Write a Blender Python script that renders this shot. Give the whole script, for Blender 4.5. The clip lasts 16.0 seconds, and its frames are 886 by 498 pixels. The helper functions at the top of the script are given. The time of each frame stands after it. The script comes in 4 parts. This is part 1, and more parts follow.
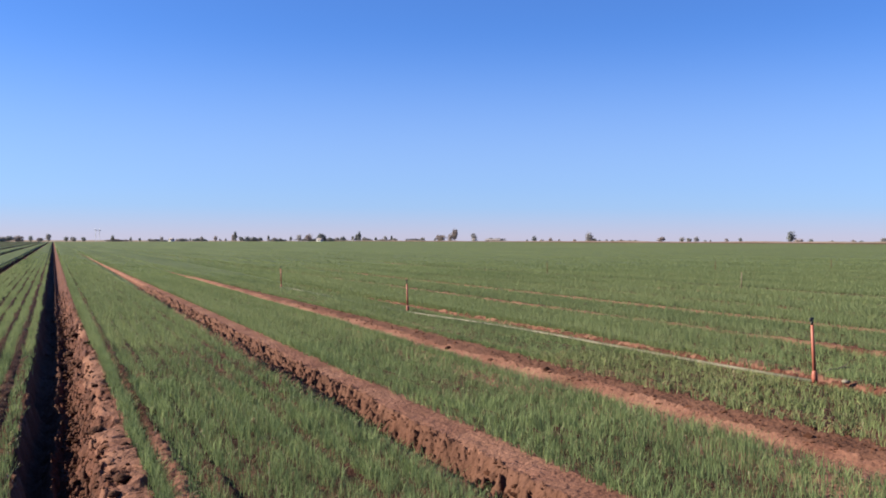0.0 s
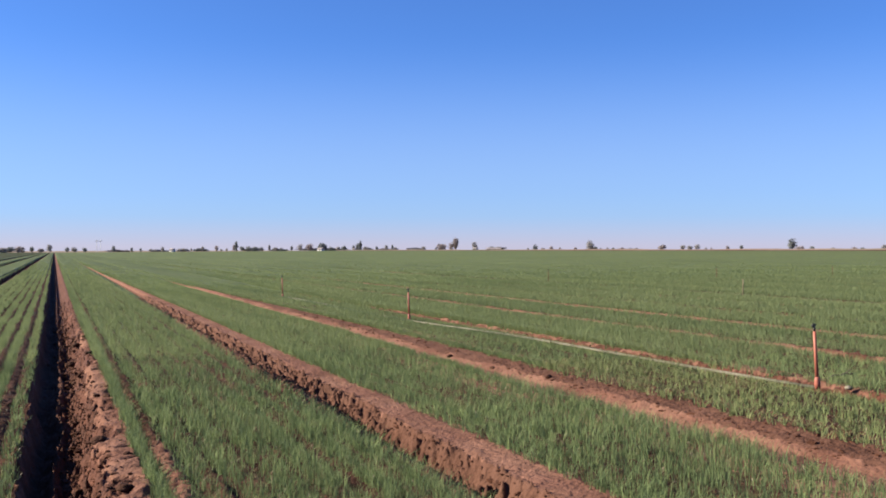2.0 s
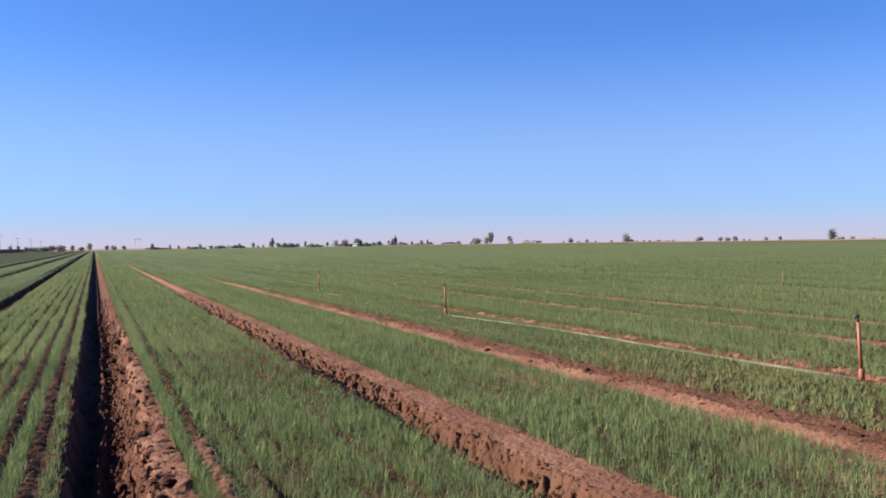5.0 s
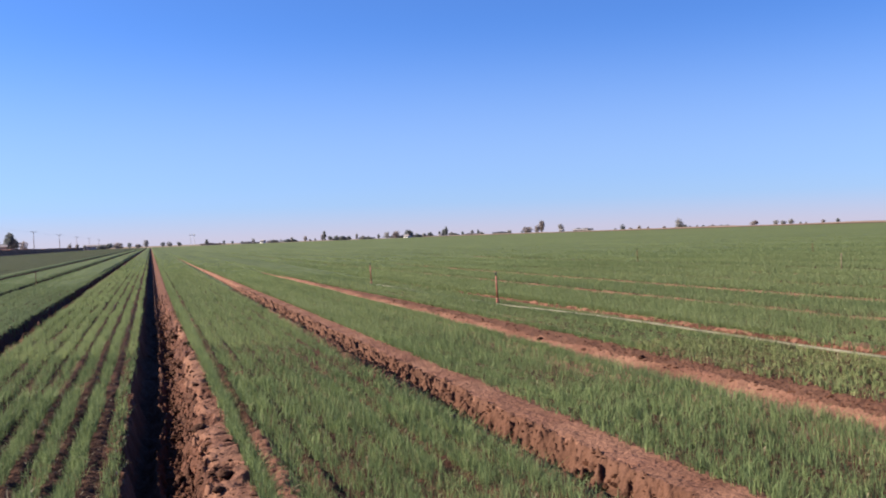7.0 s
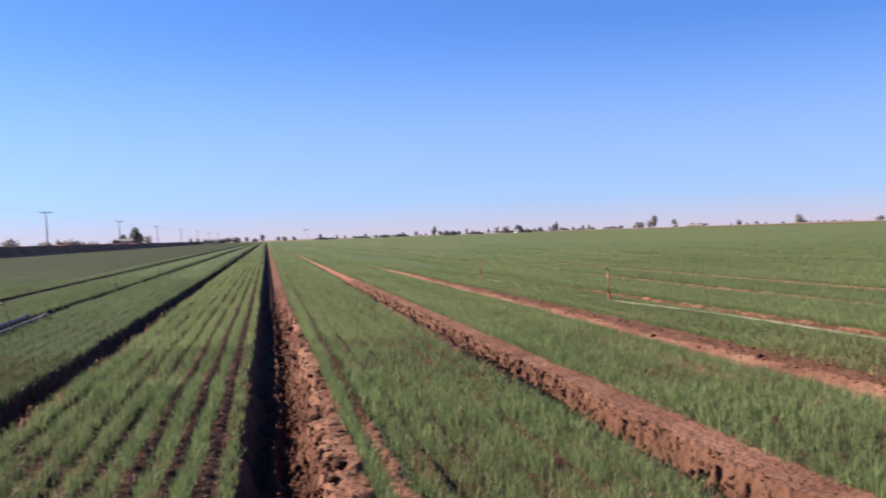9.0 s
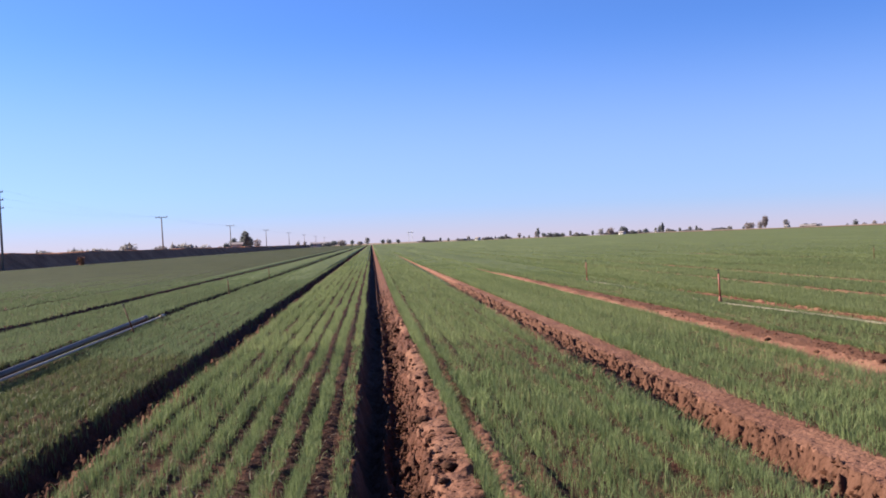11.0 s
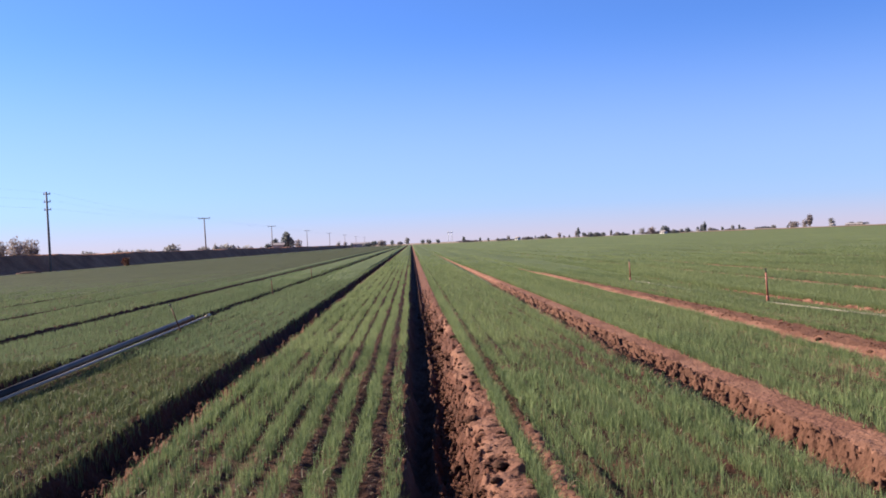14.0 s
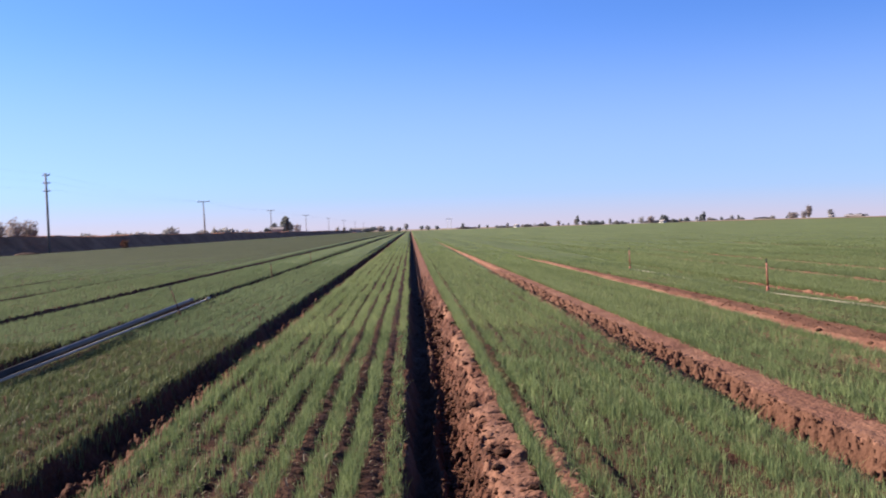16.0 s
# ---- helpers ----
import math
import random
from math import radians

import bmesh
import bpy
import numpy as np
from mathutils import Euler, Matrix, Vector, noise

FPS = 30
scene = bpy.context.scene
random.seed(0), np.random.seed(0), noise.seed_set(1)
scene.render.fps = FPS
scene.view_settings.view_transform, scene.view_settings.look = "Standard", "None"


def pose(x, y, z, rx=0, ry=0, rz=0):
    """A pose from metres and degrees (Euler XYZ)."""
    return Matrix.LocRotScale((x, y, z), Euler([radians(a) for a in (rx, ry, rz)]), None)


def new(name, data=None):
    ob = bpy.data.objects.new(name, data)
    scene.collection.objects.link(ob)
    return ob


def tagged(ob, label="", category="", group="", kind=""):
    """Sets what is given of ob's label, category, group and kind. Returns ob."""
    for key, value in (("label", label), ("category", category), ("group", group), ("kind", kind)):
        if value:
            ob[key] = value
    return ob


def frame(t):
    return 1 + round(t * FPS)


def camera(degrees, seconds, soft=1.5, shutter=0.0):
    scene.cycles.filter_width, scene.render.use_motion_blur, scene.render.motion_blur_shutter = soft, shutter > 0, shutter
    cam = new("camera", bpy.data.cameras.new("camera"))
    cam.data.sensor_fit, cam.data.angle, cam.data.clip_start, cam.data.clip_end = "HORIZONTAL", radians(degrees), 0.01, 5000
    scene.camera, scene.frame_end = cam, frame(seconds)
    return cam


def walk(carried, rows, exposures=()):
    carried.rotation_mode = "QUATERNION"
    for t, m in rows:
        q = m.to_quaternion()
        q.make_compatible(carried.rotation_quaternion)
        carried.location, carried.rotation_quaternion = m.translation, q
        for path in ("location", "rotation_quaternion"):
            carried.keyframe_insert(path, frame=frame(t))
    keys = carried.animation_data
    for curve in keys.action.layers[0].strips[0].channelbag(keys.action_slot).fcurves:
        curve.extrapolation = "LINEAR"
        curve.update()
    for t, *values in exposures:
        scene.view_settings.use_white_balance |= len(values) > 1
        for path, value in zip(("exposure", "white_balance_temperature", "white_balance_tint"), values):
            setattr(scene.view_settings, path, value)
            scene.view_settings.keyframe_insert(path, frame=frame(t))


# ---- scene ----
cam = camera(48.64, 16.0, soft=1.75, shutter=0.75)
rows = [
    (0.0, pose(0.056, -0.058, 1.634, 89.556, 0, -21.690) @ pose(0, 0, 0, 0, 0, 0.227)),
    (0.5, pose(0.049, -0.056, 1.624, 89.915, 0, -21.710) @ pose(0, 0, 0, 0, 0, -0.089)),
    (1.0, pose(0.051, -0.060, 1.624, 89.541, 0, -21.119) @ pose(0, 0, 0, 0, 0, -0.390)),
    (1.5, pose(0.053, -0.054, 1.635, 89.955, 0, -21.608) @ pose(0, 0, 0, 0, 0, 0.164)),
    (2.0, pose(0.049, -0.056, 1.624, 90.077, 0, -21.636) @ pose(0, 0, 0, 0, 0, -0.053)),
    (2.5, pose(0.046, -0.053, 1.623, 89.755, 0, -21.142) @ pose(0, 0, 0, 0, 0, -0.155)),
    (3.0, pose(0.043, -0.048, 1.621, 89.827, 0, -20.815) @ pose(0, 0, 0, 0, 0, -0.338)),
    (3.5, pose(0.041, -0.042, 1.627, 90.317, 0, -20.234) @ pose(0, 0, 0, 0, 0, -0.463)),
    (6.0, pose(0.037, -0.021, 1.614, 89.204, 0, -18.662) @ pose(0, 0, 0, 0, 0, -1.107)),
    (6.5, pose(0.040, -0.015, 1.616, 89.127, 0, -17.474) @ pose(0, 0, 0, 0, 0, -1.319)),
    (7.0, pose(0.053, -0.015, 1.614, 89.248, 0, -16.592) @ pose(0, 0, 0, 0, 0, -1.890)),
    (7.5, pose(0.051, -0.021, 1.615, 89.675, 0, -15.395) @ pose(0, 0, 0, 0, 0, -1.924)),
    (8.0, pose(0.061, -0.022, 1.614, 89.195, 0, -14.420) @ pose(0, 0, 0, 0, 0, -1.795)),
    (8.5, pose(0.049, -0.016, 1.612, 89.002, 0, -12.842) @ pose(0, 0, 0, 0, 0, -1.605)),
    (9.0, pose(0.041, 0.001, 1.612, 89.159, 0, -10.175) @ pose(0, 0, 0, 0, 0, -1.766)),
    (9.5, pose(0.035, 0.012, 1.613, 89.547, 0, -7.604) @ pose(0, 0, 0, 0, 0, -1.668)),
    (12.0, pose(-0.032, 0.037, 1.608, 89.476, 0, -3.344) @ pose(0, 0, 0, 0, 0, -1.857)),
    (12.5, pose(-0.048, 0.035, 1.610, 90.075, 0, -2.915) @ pose(0, 0, 0, 0, 0, -1.529)),
    (13.0, pose(-0.057, 0.037, 1.603, 89.647, 0, -2.360) @ pose(0, 0, 0, 0, 0, -2.165)),
    (13.5, pose(-0.062, 0.048, 1.606, 89.477, 0, -1.926) @ pose(0, 0, 0, 0, 0, -2.245)),
    (14.0, pose(-0.075, 0.058, 1.603, 89.582, 0, -1.835) @ pose(0, 0, 0, 0, 0, -2.244)),
    (14.5, pose(-0.091, 0.066, 1.602, 89.284, 0, -1.601) @ pose(0, 0, 0, 0, 0, -1.775)),
    (15.0, pose(-0.121, 0.075, 1.606, 89.722, 0, -1.947) @ pose(0, 0, 0, 0, 0, -2.203)),
    (15.5, pose(-0.153, 0.083, 1.597, 89.310, 0, -2.986) @ pose(0, 0, 0, 0, 0, -2.737)),
    (16.0, pose(-0.114, 0.084, 1.599, 88.786, 0, -1.880) @ pose(0, 0, 0, 0, 0, -1.519)),
]
# the picture brightens a little as the view turns towards the sun
walk(cam, rows, [(0.0, 1.49, 6330, 10), (3.5, 1.50, 6330, 10), (6.5, 1.53, 6380, 11), (9.0, 1.60, 6460, 14), (12.0, 1.61, 6480, 16), (16.0, 1.64, 6470, 16)])

# ---- light: low winter sun from the left and a little ahead, clear sky ----
SUN_ELEV = radians(27.0)
SUN_BEARING = radians(-68.0)
SUN_TO = Vector((math.sin(SUN_BEARING) * math.cos(SUN_ELEV), math.cos(SUN_BEARING) * math.cos(SUN_ELEV), math.sin(SUN_ELEV)))
world = bpy.data.worlds.new("sky")
scene.world = world
world.use_nodes = True
wn = world.node_tree.nodes
sky = wn.new("ShaderNodeTexSky")
sky.sky_type = "NISHITA"
sky.sun_disc = False
sky.sun_elevation = SUN_ELEV
sky.sun_rotation = math.atan2(SUN_TO.x, SUN_TO.y)
sky.altitude = 0.0
sky.air_density = 0.8
sky.dust_density = 0.3
sky.ozone_density = 5.0
wn["Background"].inputs["Strength"].default_value = 0.051
cast = wn.new("ShaderNodeMixRGB")
cast.blend_type = "MULTIPLY"
cast.inputs["Fac"].default_value = 1.0
cast.inputs["Color2"].default_value = (0.63, 0.86, 1.26, 1)
world.node_tree.links.new(sky.outputs[0], cast.inputs["Color1"])
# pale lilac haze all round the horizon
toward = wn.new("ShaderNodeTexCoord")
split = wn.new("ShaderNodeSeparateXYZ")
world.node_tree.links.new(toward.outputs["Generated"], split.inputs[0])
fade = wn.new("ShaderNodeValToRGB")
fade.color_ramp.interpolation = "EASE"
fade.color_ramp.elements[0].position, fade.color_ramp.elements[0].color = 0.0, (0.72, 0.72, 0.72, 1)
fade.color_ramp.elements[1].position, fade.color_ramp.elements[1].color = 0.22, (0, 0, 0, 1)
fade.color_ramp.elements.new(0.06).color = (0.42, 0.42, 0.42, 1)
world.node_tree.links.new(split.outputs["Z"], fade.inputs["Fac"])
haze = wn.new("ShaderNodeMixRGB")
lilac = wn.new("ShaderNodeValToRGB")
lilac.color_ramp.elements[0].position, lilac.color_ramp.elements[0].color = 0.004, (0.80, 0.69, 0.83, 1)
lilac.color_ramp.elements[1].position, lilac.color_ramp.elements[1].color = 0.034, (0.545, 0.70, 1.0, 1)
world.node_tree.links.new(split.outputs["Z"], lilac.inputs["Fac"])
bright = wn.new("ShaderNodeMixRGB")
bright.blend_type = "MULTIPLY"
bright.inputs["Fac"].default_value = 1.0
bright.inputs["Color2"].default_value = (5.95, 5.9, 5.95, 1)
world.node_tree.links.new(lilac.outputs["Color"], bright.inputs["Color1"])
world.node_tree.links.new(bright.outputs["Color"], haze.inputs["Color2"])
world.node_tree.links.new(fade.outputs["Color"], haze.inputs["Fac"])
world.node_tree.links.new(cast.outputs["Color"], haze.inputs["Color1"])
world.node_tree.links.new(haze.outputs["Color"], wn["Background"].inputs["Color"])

sun = new("sun", bpy.data.lights.new("sun", "SUN"))
sun.data.energy = 5.0
sun.data.angle = radians(0.55)
sun.data.color = (1.0, 0.90, 0.72)
sun.matrix_world = Matrix.Translation((0, 0, 60)) @ SUN_TO.to_track_quat("Z", "Y").to_matrix().to_4x4()


# ---- materials ----
def material(name, stops, scale=6.0, fine=60.0, rough=0.9, bump=0.0, bump_scale=40.0, island=0.0, spec=0.2,
             metal=0.0, translucent=0.0, patch=None, stretch=None):
    """A noise-coloured surface. stops: (place, colour) of a ramp driven by coarse and fine noise, and by a random per island."""
    m = bpy.data.materials.new(name)
    m.use_nodes = True
    nodes, links = m.node_tree.nodes, m.node_tree.links
    bsdf = nodes["Principled BSDF"]
    geo = nodes.new("ShaderNodeNewGeometry")
    place = geo.outputs["Position"]
    if stretch:
        mp = nodes.new("ShaderNodeMapping")
        mp.inputs["Scale"].default_value = stretch
        links.new(place, mp.inputs["Vector"])
        place = mp.outputs["Vector"]

    def noise_at(s, detail=4.0):
        n = nodes.new("ShaderNodeTexNoise")
        n.inputs["Scale"].default_value = s
        n.inputs["Detail"].default_value = detail
        links.new(place, n.inputs["Vector"])
        return n.outputs["Fac"]

    def calc(op, a, b):
        n = nodes.new("ShaderNodeMath")
        n.operation = op
        for k, v in enumerate((a, b)):
            if isinstance(v, (int, float)):
                n.inputs[k].default_value = v
            else:
                links.new(v, n.inputs[k])
        return n.outputs[0]

    fac = calc("ADD", calc("MULTIPLY", noise_at(scale), 0.6), calc("MULTIPLY", noise_at(fine, 3.0), 0.4))
    fac = calc("ADD", calc("MULTIPLY", calc("SUBTRACT", fac, 0.5), 2.2), 0.5)
    if island:
        fac = calc("ADD", calc("MULTIPLY", fac, 1 - island), calc("MULTIPLY", geo.outputs["Random Per Island"], island))
    ramp = nodes.new("ShaderNodeValToRGB")
    ramp.color_ramp.elements[0].position, ramp.color_ramp.elements[0].color = stops[0][0], (*stops[0][1], 1)
    ramp.color_ramp.elements[1].position, ramp.color_ramp.elements[1].color = stops[-1][0], (*stops[-1][1], 1)
    for p, c in stops[1:-1]:
        ramp.color_ramp.elements.new(p).color = (*c, 1)
    links.new(fac, ramp.inputs["Fac"])
    colour = ramp.outputs["Color"]
    if patch:
        size, tint, amount = patch
        mix = nodes.new("ShaderNodeMixRGB")
        mix.inputs["Color2"].default_value = (*tint, 1)
        f = calc("MULTIPLY", calc("SUBTRACT", noise_at(size, 3.0), 0.42), amount * 4)
        f2 = nodes.new("ShaderNodeClamp")
        f2.inputs["Max"].default_value = amount
        links.new(f, f2.inputs["Value"])
        links.new(f2.outputs[0], mix.inputs["Fac"])
        links.new(colour, mix.inputs["Color1"])
        colour = mix.outputs["Color"]
    links.new(colour, bsdf.inputs["Base Color"])
    bsdf.inputs["Roughness"].default_value = rough
    bsdf.inputs["Metallic"].default_value = metal
    bsdf.inputs["Specular IOR Level"].default_value = spec
    if bump:
        b = nodes.new("ShaderNodeBump")
        b.inputs["Strength"].default_value = bump
        b.inputs["Distance"].default_value = 1.1 / bump_scale
        links.new(noise_at(bump_scale, 5.0), b.inputs["Height"])
        links.new(b.outputs["Normal"], bsdf.inputs["Normal"])
    if translucent:
        tr = nodes.new("ShaderNodeBsdfTranslucent")
        links.new(colour, tr.inputs["Color"])
        mx = nodes.new("ShaderNodeMixShader")
        mx.inputs["Fac"].default_value = translucent
        links.new(bsdf.outputs[0], mx.inputs[1])
        links.new(tr.outputs[0], mx.inputs[2])
        links.new(mx.outputs[0], nodes["Material Output"].inputs["Surface"])
    return m


# bed soil kept dark: the crop's shade between rows is in its tone
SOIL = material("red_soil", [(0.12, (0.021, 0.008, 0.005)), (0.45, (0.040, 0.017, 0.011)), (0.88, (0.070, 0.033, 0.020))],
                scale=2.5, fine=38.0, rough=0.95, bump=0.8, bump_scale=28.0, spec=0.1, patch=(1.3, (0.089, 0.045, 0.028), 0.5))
# moist wall soil, with the crumbs' own shade put into its tone
MOIST_SHADED = material("moist_shaded_soil", [(0.12, (0.025, 0.010, 0.006)), (0.45, (0.055, 0.021, 0.013)), (0.88, (0.102, 0.040, 0.026))],
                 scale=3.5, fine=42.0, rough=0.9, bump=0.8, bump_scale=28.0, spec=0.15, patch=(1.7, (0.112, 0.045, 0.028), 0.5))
# channel soil, paler than the walls to lift the furrow's shadow
SHADE_LIFTED = material("shade_lifted_soil", [(0.12, (0.031, 0.013, 0.006)), (0.45, (0.062, 0.026, 0.016)), (0.88, (0.117, 0.051, 0.035))],
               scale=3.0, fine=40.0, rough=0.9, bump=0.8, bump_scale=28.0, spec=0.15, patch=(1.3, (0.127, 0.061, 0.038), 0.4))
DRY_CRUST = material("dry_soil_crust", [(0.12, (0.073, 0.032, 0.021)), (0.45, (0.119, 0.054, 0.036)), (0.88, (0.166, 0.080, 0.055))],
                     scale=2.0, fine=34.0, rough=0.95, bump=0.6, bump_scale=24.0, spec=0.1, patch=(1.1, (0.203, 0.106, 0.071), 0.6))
TILTH = material("pressed_brown_soil", [(0.12, (0.044, 0.020, 0.013)), (0.45, (0.076, 0.035, 0.023)), (0.88, (0.108, 0.051, 0.034))],
                 scale=2.2, fine=36.0, rough=0.95, bump=0.7, bump_scale=26.0, spec=0.1, patch=(1.2, (0.116, 0.058, 0.039), 0.5))
CLOD = material("soil_clod", [(0.12, (0.026, 0.009, 0.005)), (0.45, (0.051, 0.020, 0.011)), (0.88, (0.092, 0.039, 0.023))],
                scale=2.5, fine=38.0, rough=0.95, bump=0.7, bump_scale=60.0, spec=0.1, island=0.3, patch=(1.3, (0.101, 0.045, 0.026), 0.5))
LEAF = material("crop_leaf", [(0.20, (0.053, 0.076, 0.035)), (0.50, (0.158, 0.205, 0.083)), (0.78, (0.209, 0.252, 0.104)),
                              (0.92, (0.265, 0.281, 0.135)), (0.99, (0.385, 0.350, 0.232))],
                scale=0.6, fine=9.0, rough=0.65, spec=0.1, island=0.58, translucent=0.28, patch=(1.3, (0.112, 0.144, 0.067), 0.5))
OLIVE_LEAF = material("weedy_leaf", [(0.05, (0.061, 0.075, 0.033)), (0.42, (0.138, 0.164, 0.066)), (0.78, (0.180, 0.200, 0.076)),
                                     (0.92, (0.253, 0.241, 0.108)), (0.99, (0.360, 0.302, 0.165))],
                      scale=0.6, fine=9.0, rough=0.6, spec=0.15, island=0.68, translucent=0.12, patch=(0.12, (0.113, 0.143, 0.061), 0.5))
LEAF_FAR = material("crop_leaf_mass", [(0.1, (0.105, 0.136, 0.059)), (0.5, (0.161, 0.196, 0.083)), (0.9, (0.210, 0.241, 0.106))],
                    scale=0.6, fine=5.0, rough=0.6, spec=0.15, island=0.10, translucent=0.45, patch=(0.30, (0.137, 0.170, 0.077), 0.5), stretch=(1.0, 0.10, 1.0))
# weeds, and left beds whose backlit shade is put into the colour
OLIVE_FAR = material("weedy_shaded_leaf_mass", [(0.1, (0.084, 0.112, 0.056)), (0.5, (0.126, 0.158, 0.078)), (0.9, (0.165, 0.198, 0.097))],
                     scale=0.6, fine=5.0, rough=0.65, spec=0.1, island=0.10, translucent=0.38, patch=(0.30, (0.106, 0.144, 0.076), 0.5), stretch=(1.0, 0.10, 1.0))
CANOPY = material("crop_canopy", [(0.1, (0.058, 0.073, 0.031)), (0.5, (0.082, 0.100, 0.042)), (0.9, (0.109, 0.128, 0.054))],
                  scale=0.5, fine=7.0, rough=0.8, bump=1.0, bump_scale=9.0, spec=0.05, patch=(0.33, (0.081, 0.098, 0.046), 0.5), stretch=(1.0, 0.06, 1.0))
# darker copy for the left beds: backlit shade put into the colour
CANOPY_SHADED = material("shaded_left_canopy", [(0.1, (0.033, 0.037, 0.018)), (0.5, (0.046, 0.051, 0.024)), (0.9, (0.062, 0.066, 0.031))],
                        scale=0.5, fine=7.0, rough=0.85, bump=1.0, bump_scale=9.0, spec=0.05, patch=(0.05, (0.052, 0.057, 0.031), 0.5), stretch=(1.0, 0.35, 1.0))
STRAW = material("dry_leaf", [(0.2, (0.156, 0.120, 0.072)), (0.8, (0.252, 0.210, 0.138))], rough=0.7, island=0.6)
DRY_LAND = material("dry_land", [(0.2, (0.148, 0.101, 0.073)), (0.8, (0.251, 0.176, 0.132))], scale=0.02, fine=0.3, rough=0.95, spec=0.1,
                    patch=(0.004, (0.148, 0.158, 0.099), 0.6))
BANK = material("bank_earth", [(0.2, (0.202, 0.090, 0.049)), (0.8, (0.381, 0.173, 0.094))], scale=0.35, fine=3.0, rough=0.95, bump=0.9,
                bump_scale=2.0, spec=0.1)
RED_PAINT = material("faded_red_paint", [(0.2, (0.216, 0.057, 0.035)), (0.8, (0.312, 0.099, 0.063))], scale=9.0, fine=60.0, rough=0.6, spec=0.4)
RUSTY = material("rusty_steel", [(0.2, (0.090, 0.033, 0.018)), (0.8, (0.150, 0.066, 0.036))], scale=9.0, fine=70.0, rough=0.75, spec=0.3)
TAN_STEEL = material("sun_bleached_steel", [(0.2, (0.144, 0.102, 0.066)), (0.8, (0.204, 0.150, 0.102))], scale=9.0, fine=70.0, rough=0.75, spec=0.3)
HEAD = material("dark_metal", [(0.2, (0.012, 0.012, 0.013)), (0.8, (0.04, 0.038, 0.036))], scale=30.0, rough=0.5, spec=0.4)
ALUMINIUM = material("weathered_aluminium", [(0.2, (0.029, 0.025, 0.024)), (0.8, (0.051, 0.046, 0.043))], scale=3.0, fine=40.0, rough=0.5, spec=0.15)
BRIGHT_PIPE = material("bright_aluminium", [(0.2, (0.234, 0.195, 0.160)), (0.8, (0.328, 0.281, 0.234))], scale=3.0, fine=40.0, rough=0.5, spec=0.2)
DULL_PIPE = material("dusty_pipe", [(0.2, (0.056, 0.050, 0.031)), (0.8, (0.165, 0.146, 0.105))], scale=2.0, fine=25.0, rough=0.75, spec=0.3)
BRASS = material("brass_fitting", [(0.2, (0.270, 0.198, 0.096)), (0.8, (0.372, 0.288, 0.156))], scale=20.0, rough=0.4, metal=0.6)
STONE = material("pale_stone", [(0.2, (0.168, 0.144, 0.102)), (0.8, (0.252, 0.216, 0.168))], scale=20.0, rough=0.9, bump=0.5, bump_scale=60.0)
# wood lightened: haze over the far poles is put into its tone
POLE_WOOD = material("pole_wood", [(0.2, (0.15, 0.12, 0.10)), (0.8, (0.28, 0.23, 0.20))], scale=3.0, fine=30.0, rough=0.9, stretch=(1, 1, 0.1))
WIRE = material("wire", [(0.2, (0.12, 0.12, 0.13)), (0.8, (0.2, 0.2, 0.21))], rough=0.6)
STEEL = material("galvanised_steel", [(0.2, (0.30, 0.31, 0.33)), (0.8, (0.42, 0.43, 0.45))], rough=0.6, metal=0.3)
BARK = material("bark", [(0.2, (0.07, 0.05, 0.04)), (0.8, (0.17, 0.13, 0.10))], scale=2.0, fine=12.0, rough=0.95)
# foliage paled and greyed: distance haze is put into these base colours
DARK_LEAF = material("hazed_dark_foliage", [(0.1, (0.107, 0.114, 0.116)), (0.9, (0.233, 0.245, 0.232))], scale=0.6, fine=3.0, rough=0.8, island=0.6, translucent=0.35)
GREY_LEAF = material("hazed_grey_foliage", [(0.1, (0.182, 0.174, 0.170)), (0.9, (0.346, 0.328, 0.318))], scale=0.6, fine=3.0, rough=0.85, island=0.6, translucent=0.35)
TWIG = material("hazed_bare_twigs", [(0.1, (0.218, 0.181, 0.170)), (0.9, (0.370, 0.316, 0.301))], scale=0.6, fine=3.0, rough=0.9, island=0.6, translucent=0.35)
ORANGE_LEAF = material("orange_shrub", [(0.1, (0.168, 0.060, 0.027)), (0.9, (0.300, 0.132, 0.066))], scale=1.5, fine=8.0, rough=0.8, island=0.6)
WHITEWASH = material("white_wall", [(0.2, (0.420, 0.408, 0.384)), (0.8, (0.492, 0.480, 0.462))], scale=0.5, fine=4.0, rough=0.85)
DULL_WALL = material("dull_wall", [(0.2, (0.30, 0.24, 0.21)), (0.8, (0.42, 0.35, 0.31))], scale=0.5, fine=4.0, rough=0.9)
ROOF = material("tin_roof", [(0.2, (0.24, 0.20, 0.19)), (0.8, (0.36, 0.31, 0.29))], scale=0.6, fine=5.0, rough=0.6, spec=0.3)
OPENING = material("dark_opening", [(0.2, (0.03, 0.03, 0.03)), (0.8, (0.06, 0.06, 0.065))], rough=0.5)


